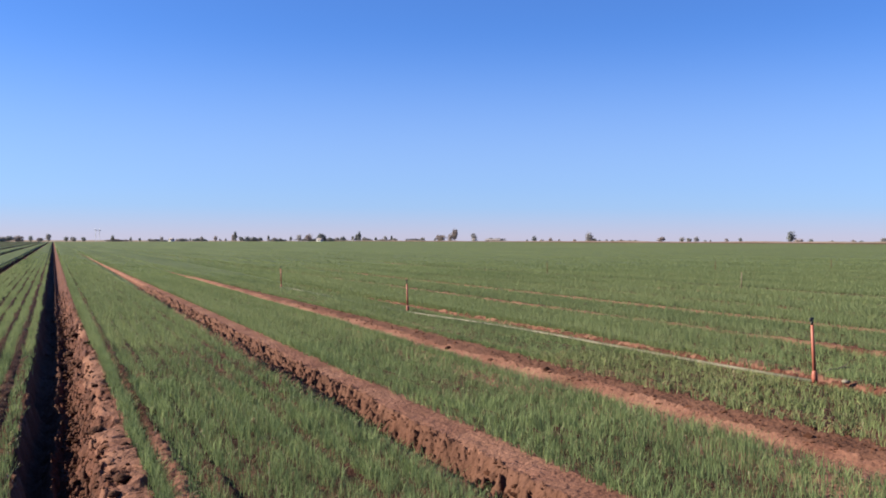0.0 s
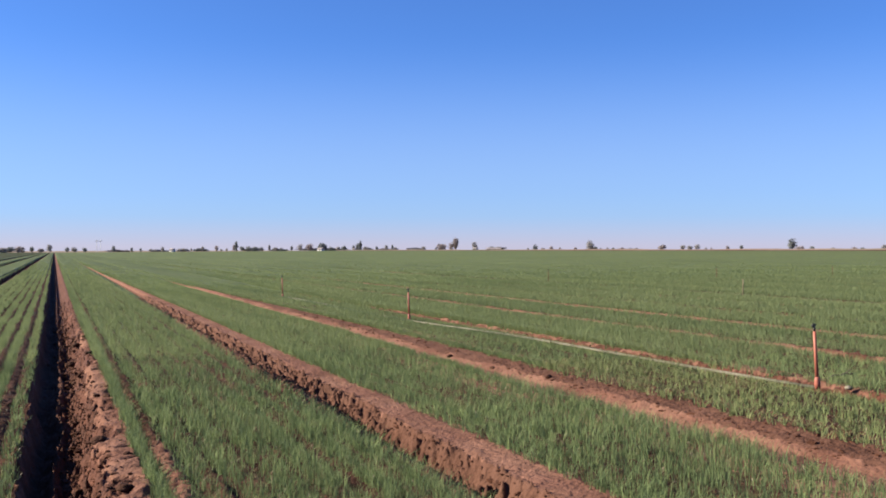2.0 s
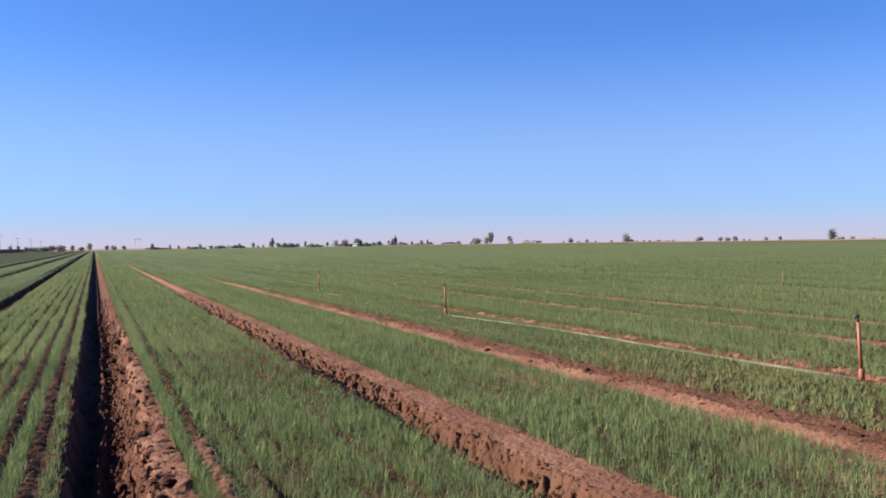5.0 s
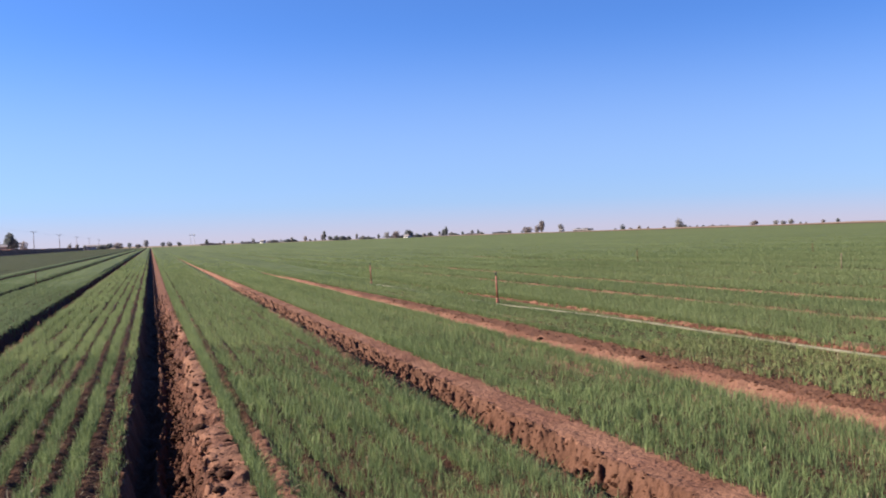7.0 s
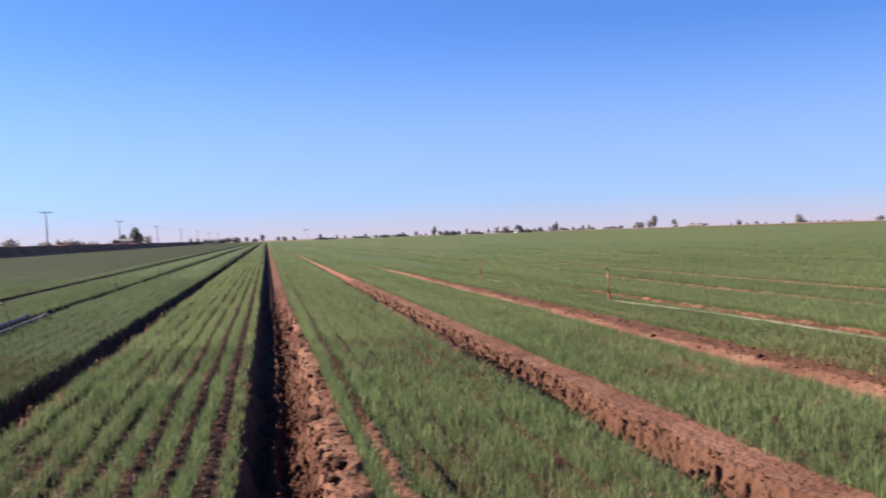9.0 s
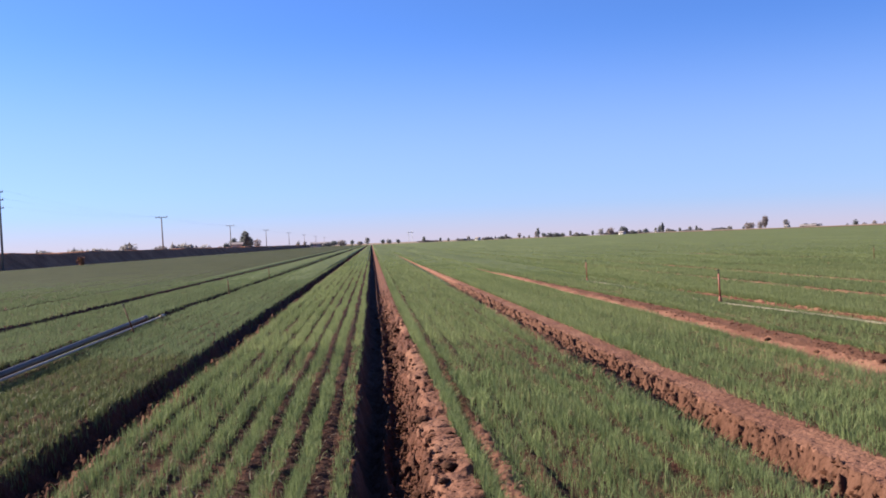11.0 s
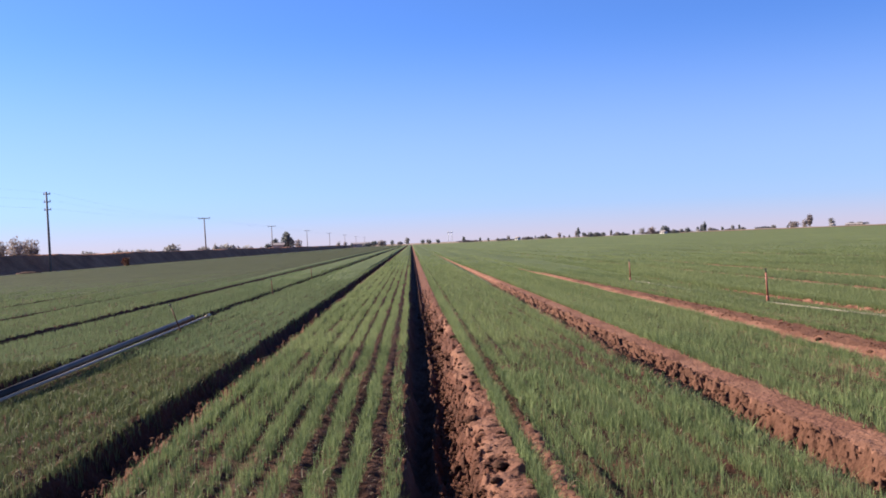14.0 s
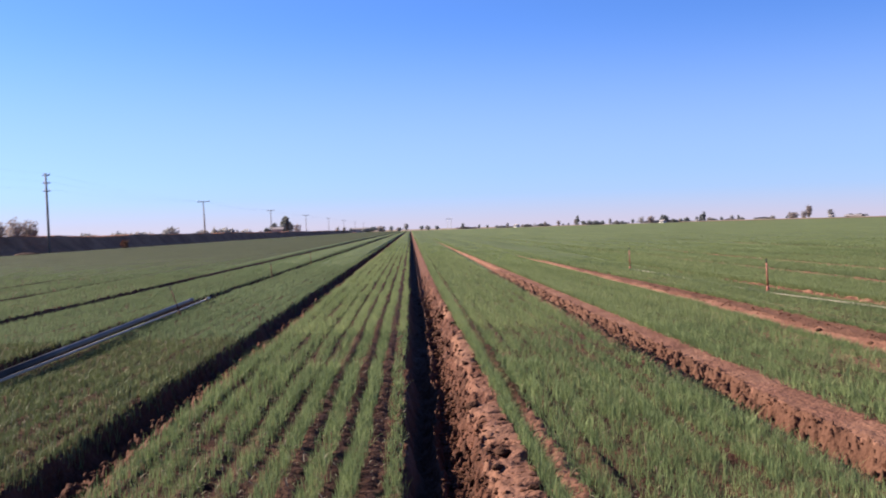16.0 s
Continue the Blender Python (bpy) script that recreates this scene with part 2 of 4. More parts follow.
# ---- mesh helpers ----
def soft_noise(x, y, seed=0):
    """Smooth value noise in 0..1 on arrays, one unit between nodes."""
    x, y = np.asarray(x, float), np.asarray(y, float)
    xi, yi = np.floor(x).astype(np.int64), np.floor(y).astype(np.int64)
    u, v = x - xi, y - yi
    u, v = u * u * (3 - 2 * u), v * v * (3 - 2 * v)

    def at(i, j):
        h = (i * 374761393 + j * 668265263 + seed * 974634721) & 0xFFFFFFFF
        h = ((h ^ (h >> 13)) * 1274126177) & 0xFFFFFFFF
        return ((h ^ (h >> 16)) & 0xFFFF) / 65535.0

    return (at(xi, yi) * (1 - u) + at(xi + 1, yi) * u) * (1 - v) + (at(xi, yi + 1) * (1 - u) + at(xi + 1, yi + 1) * u) * v


def mesh_of(name, verts, faces, mat, smooth=False):
    """A mesh from an array of vertices and an array of triangles or quads."""
    verts, faces = np.asarray(verts, np.float32), np.asarray(faces, np.int32)
    me = bpy.data.meshes.new(name)
    k = faces.shape[1]
    me.vertices.add(len(verts))
    me.vertices.foreach_set("co", verts.ravel())
    me.loops.add(faces.size)
    me.loops.foreach_set("vertex_index", faces.ravel())
    me.polygons.add(len(faces))
    me.polygons.foreach_set("loop_start", np.arange(0, faces.size, k, dtype=np.int32))
    me.polygons.foreach_set("use_smooth", np.full(len(faces), smooth, dtype=bool))
    me.materials.append(mat)
    me.update(calc_edges=True)
    return me


def grid_faces(nx, ny, first=0):
    i, j = np.meshgrid(np.arange(nx - 1), np.arange(ny - 1), indexing="ij")
    a = (i * ny + j).ravel() + first
    return np.stack([a, a + ny, a + ny + 1, a + 1], 1)


def part(name, bm, mat, parent=None, label="", smooth=True):
    """Links a bmesh as one mesh object under a thing or a part."""
    me = bpy.data.meshes.new(name)
    for f in bm.faces:
        f.smooth = smooth
    bm.to_mesh(me)
    bm.free()
    me.materials.append(mat)
    ob = new(name, me)
    ob.parent = parent
    return tagged(ob, label)


def thing(name, m, label, category, group="", kind=""):
    ob = new(name)
    ob.matrix_world = m
    return tagged(ob, label, category, group, kind)


def tube(bm, points, radii, sides=10, caps=True):
    """A round tube through points, with a radius at each."""
    rings = []
    for k, p in enumerate(points):
        p = Vector(p)
        a = Vector(points[max(k - 1, 0)])
        b = Vector(points[min(k + 1, len(points) - 1)])
        d = (b - a).normalized()
        s = d.cross(Vector((0, 0, 1)) if abs(d.z) < 0.95 else Vector((0, 1, 0))).normalized()
        t = d.cross(s)
        rings.append([bm.verts.new(p + (s * math.cos(q) + t * math.sin(q)) * radii[k])
                      for q in (2 * math.pi * n / sides for n in range(sides))])
    for lo, hi in zip(rings, rings[1:]):
        for n in range(sides):
            bm.faces.new((lo[n], lo[(n + 1) % sides], hi[(n + 1) % sides], hi[n]))
    if caps:
        bm.faces.new(rings[0][::-1])
        bm.faces.new(rings[-1])
    return bm


def box(bm, size, at=(0, 0, 0), bevel=0.0):
    made = bmesh.ops.create_cube(bm, size=1.0, matrix=Matrix.Translation(at) @ Matrix.Diagonal((*size, 1)))
    if bevel:
        edges = {e for v in made["verts"] for e in v.link_edges}
        bmesh.ops.bevel(bm, geom=list(edges), offset=bevel, segments=1, affect="EDGES")
    return bm


# ---- the field: beds and furrows run along y ----
NEAR_FURROWS = [-7.95, -5.15, -2.43, 0.23, 3.02, 5.70, 8.45]
PITCH = 2.72
FIELD_LEFT, FIELD_RIGHT, FIELD_END, FIELD_START = -40.0, 252.0, 830.0, -60.0
furrows = list(NEAR_FURROWS)
while furrows[0] - PITCH > FIELD_LEFT + 1:
    furrows.insert(0, furrows[0] - PITCH)
while furrows[-1] + PITCH < FIELD_RIGHT - 1:
    furrows.append(furrows[-1] + PITCH)
furrows = np.array(furrows)
# cross-section of a furrow: channel with a low crest of fallen crumbs, crumbly right wall, smooth shoulder
CUT_U = np.array([-0.50, -0.45, -0.41, -0.36, -0.30, -0.23, -0.18, -0.125, -0.06, 0.00, 0.07, 0.135, 0.20, 0.36, 0.425, 0.445, 0.50])
CUT_Z = np.array([0.00, 0.005, -0.06, -0.25, -0.33, -0.29, -0.17, -0.25, -0.235, -0.205, -0.130, -0.045, 0.004, 0.018, 0.016, -0.026, 0.00])
# the furrows near the camera are freshly cut, those further off shallow and overgrown
CUT_DEPTH = np.where((furrows > -9) & (furrows < 9.5), np.where(furrows < -4, 0.8, 1.0), 0.45)
CUT_WIDTH = np.where((furrows > -1) & (furrows < 9.5), 1.0, np.where(furrows < -4, 0.68, np.where(furrows < -1, 0.72, 0.8)))
# bare soil on either side of each furrow's line
BARE = np.where(furrows < -9, -0.03, np.where(furrows > 9.5, 0.15, np.where(furrows < -4, 0.30, np.where(furrows < -1, 0.31, 0.44))))
BARE_RIGHT = np.where(np.abs(furrows + 2.43) < 0.1, 0.34, BARE)
BARE = np.where(np.abs(furrows + 2.43) < 0.1, 0.33, BARE)


def near_furrow(c):
    return int(np.abs(furrows - c).argmin())


BARE[near_furrow(0.23)], BARE_RIGHT[near_furrow(0.23)] = 0.455, 0.43
BARE[near_furrow(3.02)] = 0.29
BARE[near_furrow(-7.95)] = BARE_RIGHT[near_furrow(-7.95)] = 0.37
BARE[near_furrow(22.05)] = BARE_RIGHT[near_furrow(22.05)] = 0.6
BARE[near_furrow(11.17)] = BARE_RIGHT[near_furrow(11.17)] = 0.28
BARE[near_furrow(13.89)] = BARE_RIGHT[near_furrow(13.89)] = 0.22
BARE[near_furrow(8.45)], BARE_RIGHT[near_furrow(8.45)], CUT_DEPTH[near_furrow(8.45)] = 0.15, 0.19, 0.5
BARE[near_furrow(5.70)], BARE_RIGHT[near_furrow(5.70)], CUT_DEPTH[near_furrow(5.70)] = 0.46, 0.52, 0.5


# further up the field the main furrow's wall stands further right
FAR_SHIFT = np.where(np.abs(furrows - 0.23) < 0.1, 0.08, 0.0)


def rise(x):
    """The field climbs gently to the right."""
    x = np.maximum(np.asarray(x, float), 0.0)
    return 0.005 * x * x / (x + 10.0)


def field_height(x):
    x = np.asarray(x, float)
    k = np.abs(x[..., None] - furrows).argmin(-1)
    u = (x - furrows[k]) / CUT_WIDTH[k]
    return np.interp(u - FAR_SHIFT[k] * np.interp(u, [-0.35, -0.2], [0, 1]), CUT_U, CUT_Z) * CUT_DEPTH[k] + rise(x)


def layered(x, y, size, seed, octaves=4, billow=False, gain=0.52):
    """Fractal relief about zero, its largest lumps `size` metres across, each octave turned against the last; billow: round lumps with creases."""
    total, amp, norm = 0.0, 1.0, 0.0
    for n in range(octaves):
        q, f = 0.7 + 1.1 * n + seed, 2.07 ** n / size
        v = 2 * soft_noise((x * math.cos(q) - y * math.sin(q)) * f + 17.3 * n, (x * math.sin(q) + y * math.cos(q)) * f, seed * 11 + n) - 1
        total = total + amp * (np.abs(v) * 1.9 - 0.75 if billow else v)
        norm += amp
        amp *= gain
    return total / norm


def smooth_step(v, lo, hi):
    f = np.clip((v - lo) / (hi - lo), 0, 1)
    return f * f * (3 - 2 * f)


def furrow_frame(x, y):
    """The nearest furrow's number, the distance across it, and that distance as its wandering, leaning walls see it."""
    k = np.abs(x[..., None] - furrows).argmin(-1)
    u = (x - furrows[k]) / CUT_WIDTH[k]
    # nearer the field road the wall leans back a little
    lean = 0.03 * np.clip((12 - y) / 6, 0, 1) * np.interp(u, [-0.3, -0.05, 0.13, 0.42], [0, 0.4, 1, 0]) * (furrows[k] > -1)
    wander = 0.045 * layered(x * 0.25 + k * 3.0, y, 0.42, 3, 3) + 0.04 * layered(x * 0 + k * 5.0, y, 1.9, 4, 2)
    lean = lean - FAR_SHIFT[k] * np.clip((y - 8) / 6, 0, 1) * np.interp(u, [-0.35, -0.2], [0, 1])
    return k, u, u + lean + wander * np.clip((0.62 - np.abs(u)) / 0.12, 0, 1)


# where slabs of the shoulder have broken out
HOLLOWS = ((0.58, 7.09, 0.075), (0.40, 7.23, 0.045), (0.44, 6.45, 0.06), (0.33, 6.55, 0.045))


def rough_height(x, y):
    """Relief of the soil near the camera."""
    k, u, v = furrow_frame(x, y)
    c = furrows[k]
    second = np.abs(c - 3.02) < 0.1
    z = np.interp(v, CUT_U, CUT_Z) * CUT_DEPTH[k]
    # the second furrow is narrow under a sharp-edged flat shoulder, and half filled further up the field
    step = np.interp(v, [-0.5, -0.36, -0.24, -0.15, -0.08, 0.0, 0.06, 0.095, 0.40, 0.5], [0, -0.02, -0.11, -0.21, -0.21, -0.13, -0.045, 0.0, 0.014, 0])
    z = np.where(second, step * np.interp(y, [8.2, 10.5, 14.0], [1.0, 0.55, 0.38]), z)
    left_cut = np.interp(v, [-0.5, -0.45, -0.36, -0.27, -0.16, -0.08, 0.0, 0.12, 0.28, 0.42, 0.56], [0, 0, -0.18, -0.26, -0.22, -0.125, -0.165, -0.115, -0.07, -0.03, 0])
    z = np.where(c < -1, left_cut * CUT_DEPTH[k], z)
    crumb = 0.10 * layered(x, y, 0.15, 5, 4, True, 0.66) + 0.05 * layered(x, y, 0.055, 6, 2, True)
    crumb = crumb * np.where(second, 0.75, 1.0)
    loose = np.interp(v, [-0.5, -0.43, -0.36, -0.25, -0.15, 0.10, 0.16, 0.21, 0.40, 0.44, 0.52], [0.25, 0.6, 0.5, 0.75, 0.85, 0.9, 0.5, 0.06, 0.06, 0.25, 0.0])
    chaos = 0.085 * layered(x, y, 0.075, 30, 3, False, 0.75) * np.interp(v, [-0.16, -0.08, 0.11, 0.17, 0.22], [0.3, 1, 1, 0.5, 0])
    chaos = chaos * np.where(c > 1, 1.0 * (v < 0.10), 1.0)
    # clods torn down the face of the second furrow's wall
    chaos = chaos + second * (0.048 * layered(x * 0.6, y, 0.085, 33, 3, True) + 0.03 * layered(x, y, 0.05, 34, 2)) * np.interp(v, [-0.2, -0.12, 0.06, 0.10], [0, 1, 1, 0])
    loose = np.where(c < -1, np.interp(v, [-0.5, -0.4, -0.2, 0.3, 0.5, 0.6], [0.5, 0.9, 1.0, 0.9, 0.4, 0.0]), loose)
    loose = np.where(second, np.interp(v, [-0.5, -0.4, -0.2, 0.05, 0.09, 0.115, 0.42, 0.5], [0.2, 0.4, 1.0, 1.25, 0.7, 0.04, 0.05, 0.0]), loose)
    pits = smooth_step(layered(x, y, 0.075, 28, 3), 0.06, 0.32) * np.interp(v, [-0.14, -0.06, 0.12, 0.18, 0.25], [0, 1, 1, 0.4, 0.0]) * np.where(c > 1, 0.12, 1.0)
    # a shoulder pressed smooth: flat plates, torn-out hollows, ragged notches at the crop's edge
    flat = smooth_step(v, np.where(second, 0.08, 0.13), np.where(second, 0.12, 0.22)) * (1 - smooth_step(v, 0.43, 0.48))
    plate = smooth_step(soft_noise(x * 4.2 + 0.8 * soft_noise(x * 9, y * 9, 18), y * 3.1, 16), 0.46, 0.54) * 0.013
    plate = plate + smooth_step(soft_noise(x * 9 + y * 2, y * 7, 19), 0.54, 0.61) * 0.008
    torn = smooth_step(layered(x, y, 0.34, 21, 3), 0.12, 0.26) * np.where(c < 1, 1.0, 0.12)
    for hx, hy, hr in HOLLOWS:
        torn = np.maximum(torn, 0.7 * np.exp(-(((x - hx) / hr) ** 2 + ((y - hy) / (hr * 1.8)) ** 2) * 1.5))
    notch = smooth_step(np.cos(2 * math.pi * (y * 1.15 + 0.9 * soft_noise(y * 1.4, k * 3.0, 22) - 0.25 * u)), 0.86, 0.97) * smooth_step(v, 0.28, 0.40) * np.where(second, 0.15, 1.0)
    dress = flat * (plate * np.where(second, 0.35, 1.0) - 0.024 * torn + 0.40 * torn * crumb - 0.045 * notch + 0.006 * layered(x, y, 0.05, 23, 2))
    # lug marks of a tractor wheel in the filled stretch of the second furrow
    comb = 0.030 * np.tanh(2.2 * np.cos((y - 0.5 * u) * 2 * math.pi / 0.17)) * smooth_step(u, -0.50, -0.42) * (1 - smooth_step(u, -0.2, -0.08))
    comb = comb * second * smooth_step(y, 8.5, 10.5)
    cut = z + (np.abs(u) < 0.57) * (loose * crumb + dress * (c > -1) - 0.09 * pits + chaos) + comb
    # the third furrow is worn flat: a pale pressed strip, then a broad band of crumbs
    worn = np.interp(u, [-0.5, -0.4, -0.2, 0.05, 0.25, 0.6, 0.92, 1.05], [0, -0.05, -0.085, -0.08, -0.015, 0.03, 0.02, 0])
    worn = worn + crumb * np.interp(u + 0.1 * layered(x, y, 0.5, 24, 2), [-0.45, -0.1, 0.05, 0.25, 0.8, 1.0], [0.04, 0.06, 0.12, 0.24, 0.20, 0.10])
    cut = np.where(np.abs(c - 5.70) < 0.1, worn, cut)
    # drills between the plant rows, and cross-cracked slabs pressed into the wide gap beside the first row
    drills = -0.018 * np.cos((x - c - 0.49) * 2 * math.pi / 0.256) * (np.abs(u) > 0.56) * (np.abs(c - 5.70) > 0.1)
    slab = np.tanh(3.0 * np.cos(2 * math.pi * (y + 0.35 * (x - 0.85) + 0.10 * layered(x, y, 0.5, 25, 2)) / 0.165)) * 0.011
    slab = (slab + 0.012 + 0.012 * layered(x, y, 0.06, 26, 3)) * np.clip((0.10 - np.abs(x - 0.85)) / 0.03, 0, 1)
    clods = 0.022 * layered(x, y, 0.11, 27, 2, True) * (np.abs(u) > 0.57)
    return cut + drills + slab + clods + rise(x)


NEAR_X, NEAR_Y = (-9.4, 13.0), (-7.0, 38.0)
xs = []
for c in furrows:
    if NEAR_X[0] < c < NEAR_X[1]:
        if -0.5 < c < 4:
            xs += list(np.arange(c - 0.56, c - 0.26, 0.022)) + list(np.arange(c - 0.26, c + 0.30, 0.0105)) + list(np.arange(c + 0.30, c + 0.56, 0.017))
        elif -3 < c < 6:
            xs += list(np.arange(c - 0.56, c + 0.56 + 0.45 * (c > 4), 0.020))
        else:
            xs += list(np.arange(c - 0.56, c + 0.56, 0.045))
        xs += list(np.arange(c + 0.62, c + PITCH - 0.6, 0.085))
xs += list(np.arange(0.74, 1.20, 0.018)) + list(np.arange(-1.6, -0.34, 0.035))
xs = np.array(sorted(x for x in xs if NEAR_X[0] < x < NEAR_X[1]))
xs = xs[np.concatenate([[True], np.diff(xs) > 0.006])]
xs = np.concatenate([[NEAR_X[0]], xs, [NEAR_X[1]]])
ys = [NEAR_Y[0]]
while ys[-1] < NEAR_Y[1] - 0.4:
    ys.append(ys[-1] + (0.16 if ys[-1] < 4.6 else max(0.016, 0.0030 * ys[-1]) if ys[-1] < 13 else 0.0075 * ys[-1]))
ys = np.array(ys + [NEAR_Y[1]])
gx, gy = np.meshgrid(xs, ys, indexing="ij")
edge = np.clip(np.minimum.reduce([gx - NEAR_X[0], NEAR_X[1] - gx, (gy - NEAR_Y[0]) * 2, (NEAR_Y[1] - gy) / 6]) / 0.4, 0, 1)
gz = field_height(gx) * (1 - edge) + rough_height(gx, gy) * edge
verts = [np.stack([gx, gy, gz], -1).reshape(-1, 3)]
faces = [grid_faces(len(xs), len(ys))]
count = len(verts[0])


def plain_block(x0, x1, y0, y1, columns=None):
    """A stretch of furrowed ground with no crumbs."""
    global count
    px = np.unique(np.concatenate([[x0, x1], *[c + CUT_U * w for c, w in zip(furrows, CUT_WIDTH) if x0 - 0.6 < c < x1 + 0.6]]))
    px = px[(px >= x0) & (px <= x1)] if columns is None else columns
    py = np.linspace(y0, y1, 2 + int((y1 - y0) // 60))
    bx, by = np.meshgrid(px, py, indexing="ij")
    verts.append(np.stack([bx, by, field_height(bx)], -1).reshape(-1, 3))
    faces.append(grid_faces(len(px), len(py), count))
    count += len(verts[-1])


plain_block(FIELD_LEFT, NEAR_X[0], FIELD_START, FIELD_END)
plain_block(NEAR_X[1], FIELD_RIGHT, FIELD_START, FIELD_END)
plain_block(NEAR_X[0], NEAR_X[1], FIELD_START, NEAR_Y[0], xs)
plain_block(NEAR_X[0], NEAR_X[1], NEAR_Y[1], FIELD_END, xs)
field_faces = sum(len(f) for f in faces)
# dry land round the field, out to the horizon
land_x = np.array([-4500.0, FIELD_LEFT, 0.0, 40.0, 100.0, 170.0, FIELD_RIGHT, 4500.0])
for y0, y1, keep in ((-4500.0, FIELD_START, None), (FIELD_START, FIELD_END, (0, 6)), (FIELD_END, 4500.0, None)):
    lx, ly = np.meshgrid(land_x, [y0, y1], indexing="ij")
    verts.append(np.stack([lx, ly, rise(np.minimum(lx, FIELD_RIGHT))], -1).reshape(-1, 3))
    f = grid_faces(len(land_x), 2, count)
    faces.append(f if keep is None else f[list(keep)])
    count += len(verts[-1])
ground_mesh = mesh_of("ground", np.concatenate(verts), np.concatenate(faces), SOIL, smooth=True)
for soil in (DRY_LAND, MOIST_SHADED, DRY_CRUST, SHADE_LIFTED, TILTH):
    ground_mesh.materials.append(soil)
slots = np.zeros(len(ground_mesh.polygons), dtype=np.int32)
slots[field_faces:] = 1
# freshly turned walls toned for crumb shade, shaded channels lifted, pale dry shoulder crust
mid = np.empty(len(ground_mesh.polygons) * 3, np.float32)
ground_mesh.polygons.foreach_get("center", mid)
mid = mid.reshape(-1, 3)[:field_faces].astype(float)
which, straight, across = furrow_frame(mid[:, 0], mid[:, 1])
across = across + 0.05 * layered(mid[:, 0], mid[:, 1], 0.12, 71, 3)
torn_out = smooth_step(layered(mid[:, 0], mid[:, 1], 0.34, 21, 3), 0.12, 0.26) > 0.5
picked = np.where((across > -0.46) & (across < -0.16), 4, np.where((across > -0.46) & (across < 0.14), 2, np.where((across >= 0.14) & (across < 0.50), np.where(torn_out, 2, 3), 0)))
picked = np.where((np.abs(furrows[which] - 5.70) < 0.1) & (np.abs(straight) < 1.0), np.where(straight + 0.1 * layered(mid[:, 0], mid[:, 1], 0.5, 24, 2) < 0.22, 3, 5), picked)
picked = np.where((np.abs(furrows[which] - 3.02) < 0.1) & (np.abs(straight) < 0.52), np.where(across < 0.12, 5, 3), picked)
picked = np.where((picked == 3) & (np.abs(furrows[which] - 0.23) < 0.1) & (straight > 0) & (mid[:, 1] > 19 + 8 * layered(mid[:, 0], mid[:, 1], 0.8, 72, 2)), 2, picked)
# left furrows take the darker wall tone to deepen their shade
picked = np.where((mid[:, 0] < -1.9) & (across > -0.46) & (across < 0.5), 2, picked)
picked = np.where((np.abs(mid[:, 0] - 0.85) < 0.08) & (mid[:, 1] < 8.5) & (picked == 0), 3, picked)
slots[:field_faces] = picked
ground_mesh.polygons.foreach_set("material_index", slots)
ground = tagged(new("ground", ground_mesh), "furrowed red-brown soil of an irrigated field, dry land beyond", "ground", kind="structure")

# ---- crop ----
rng = np.random.default_rng(7)
beds = [(a + p, b - q) for a, b, p, q in zip(furrows, furrows[1:], BARE_RIGHT, BARE[1:])]
ROWS_PER_BED = 8
# the field is planted finely inside this fan of bearings and out to this distance, coarsely elsewhere
FAN_LEFT, FAN_RIGHT, FINE_FROM, FINE_TO = radians(-31.0), radians(50.0), 4.4, 190.0
POOR_BED = (5.9, 8.4)


def spread_over(y, c):
    """How far the crop has grown out over the right-hand furrow at c, further up the field."""
    if c < 1:
        return np.interp(y, [10, 16, 30], [0.0, 0.08, 0.15])
    if c < 4:
        return np.interp(y, [13, 24, 45, 80, 160], [0.0, 0.08, 0.20, 0.30, 0.40])
    return np.interp(y, [16, 26, 40, 60], [0.0, 0.12, 0.34, 0.52])


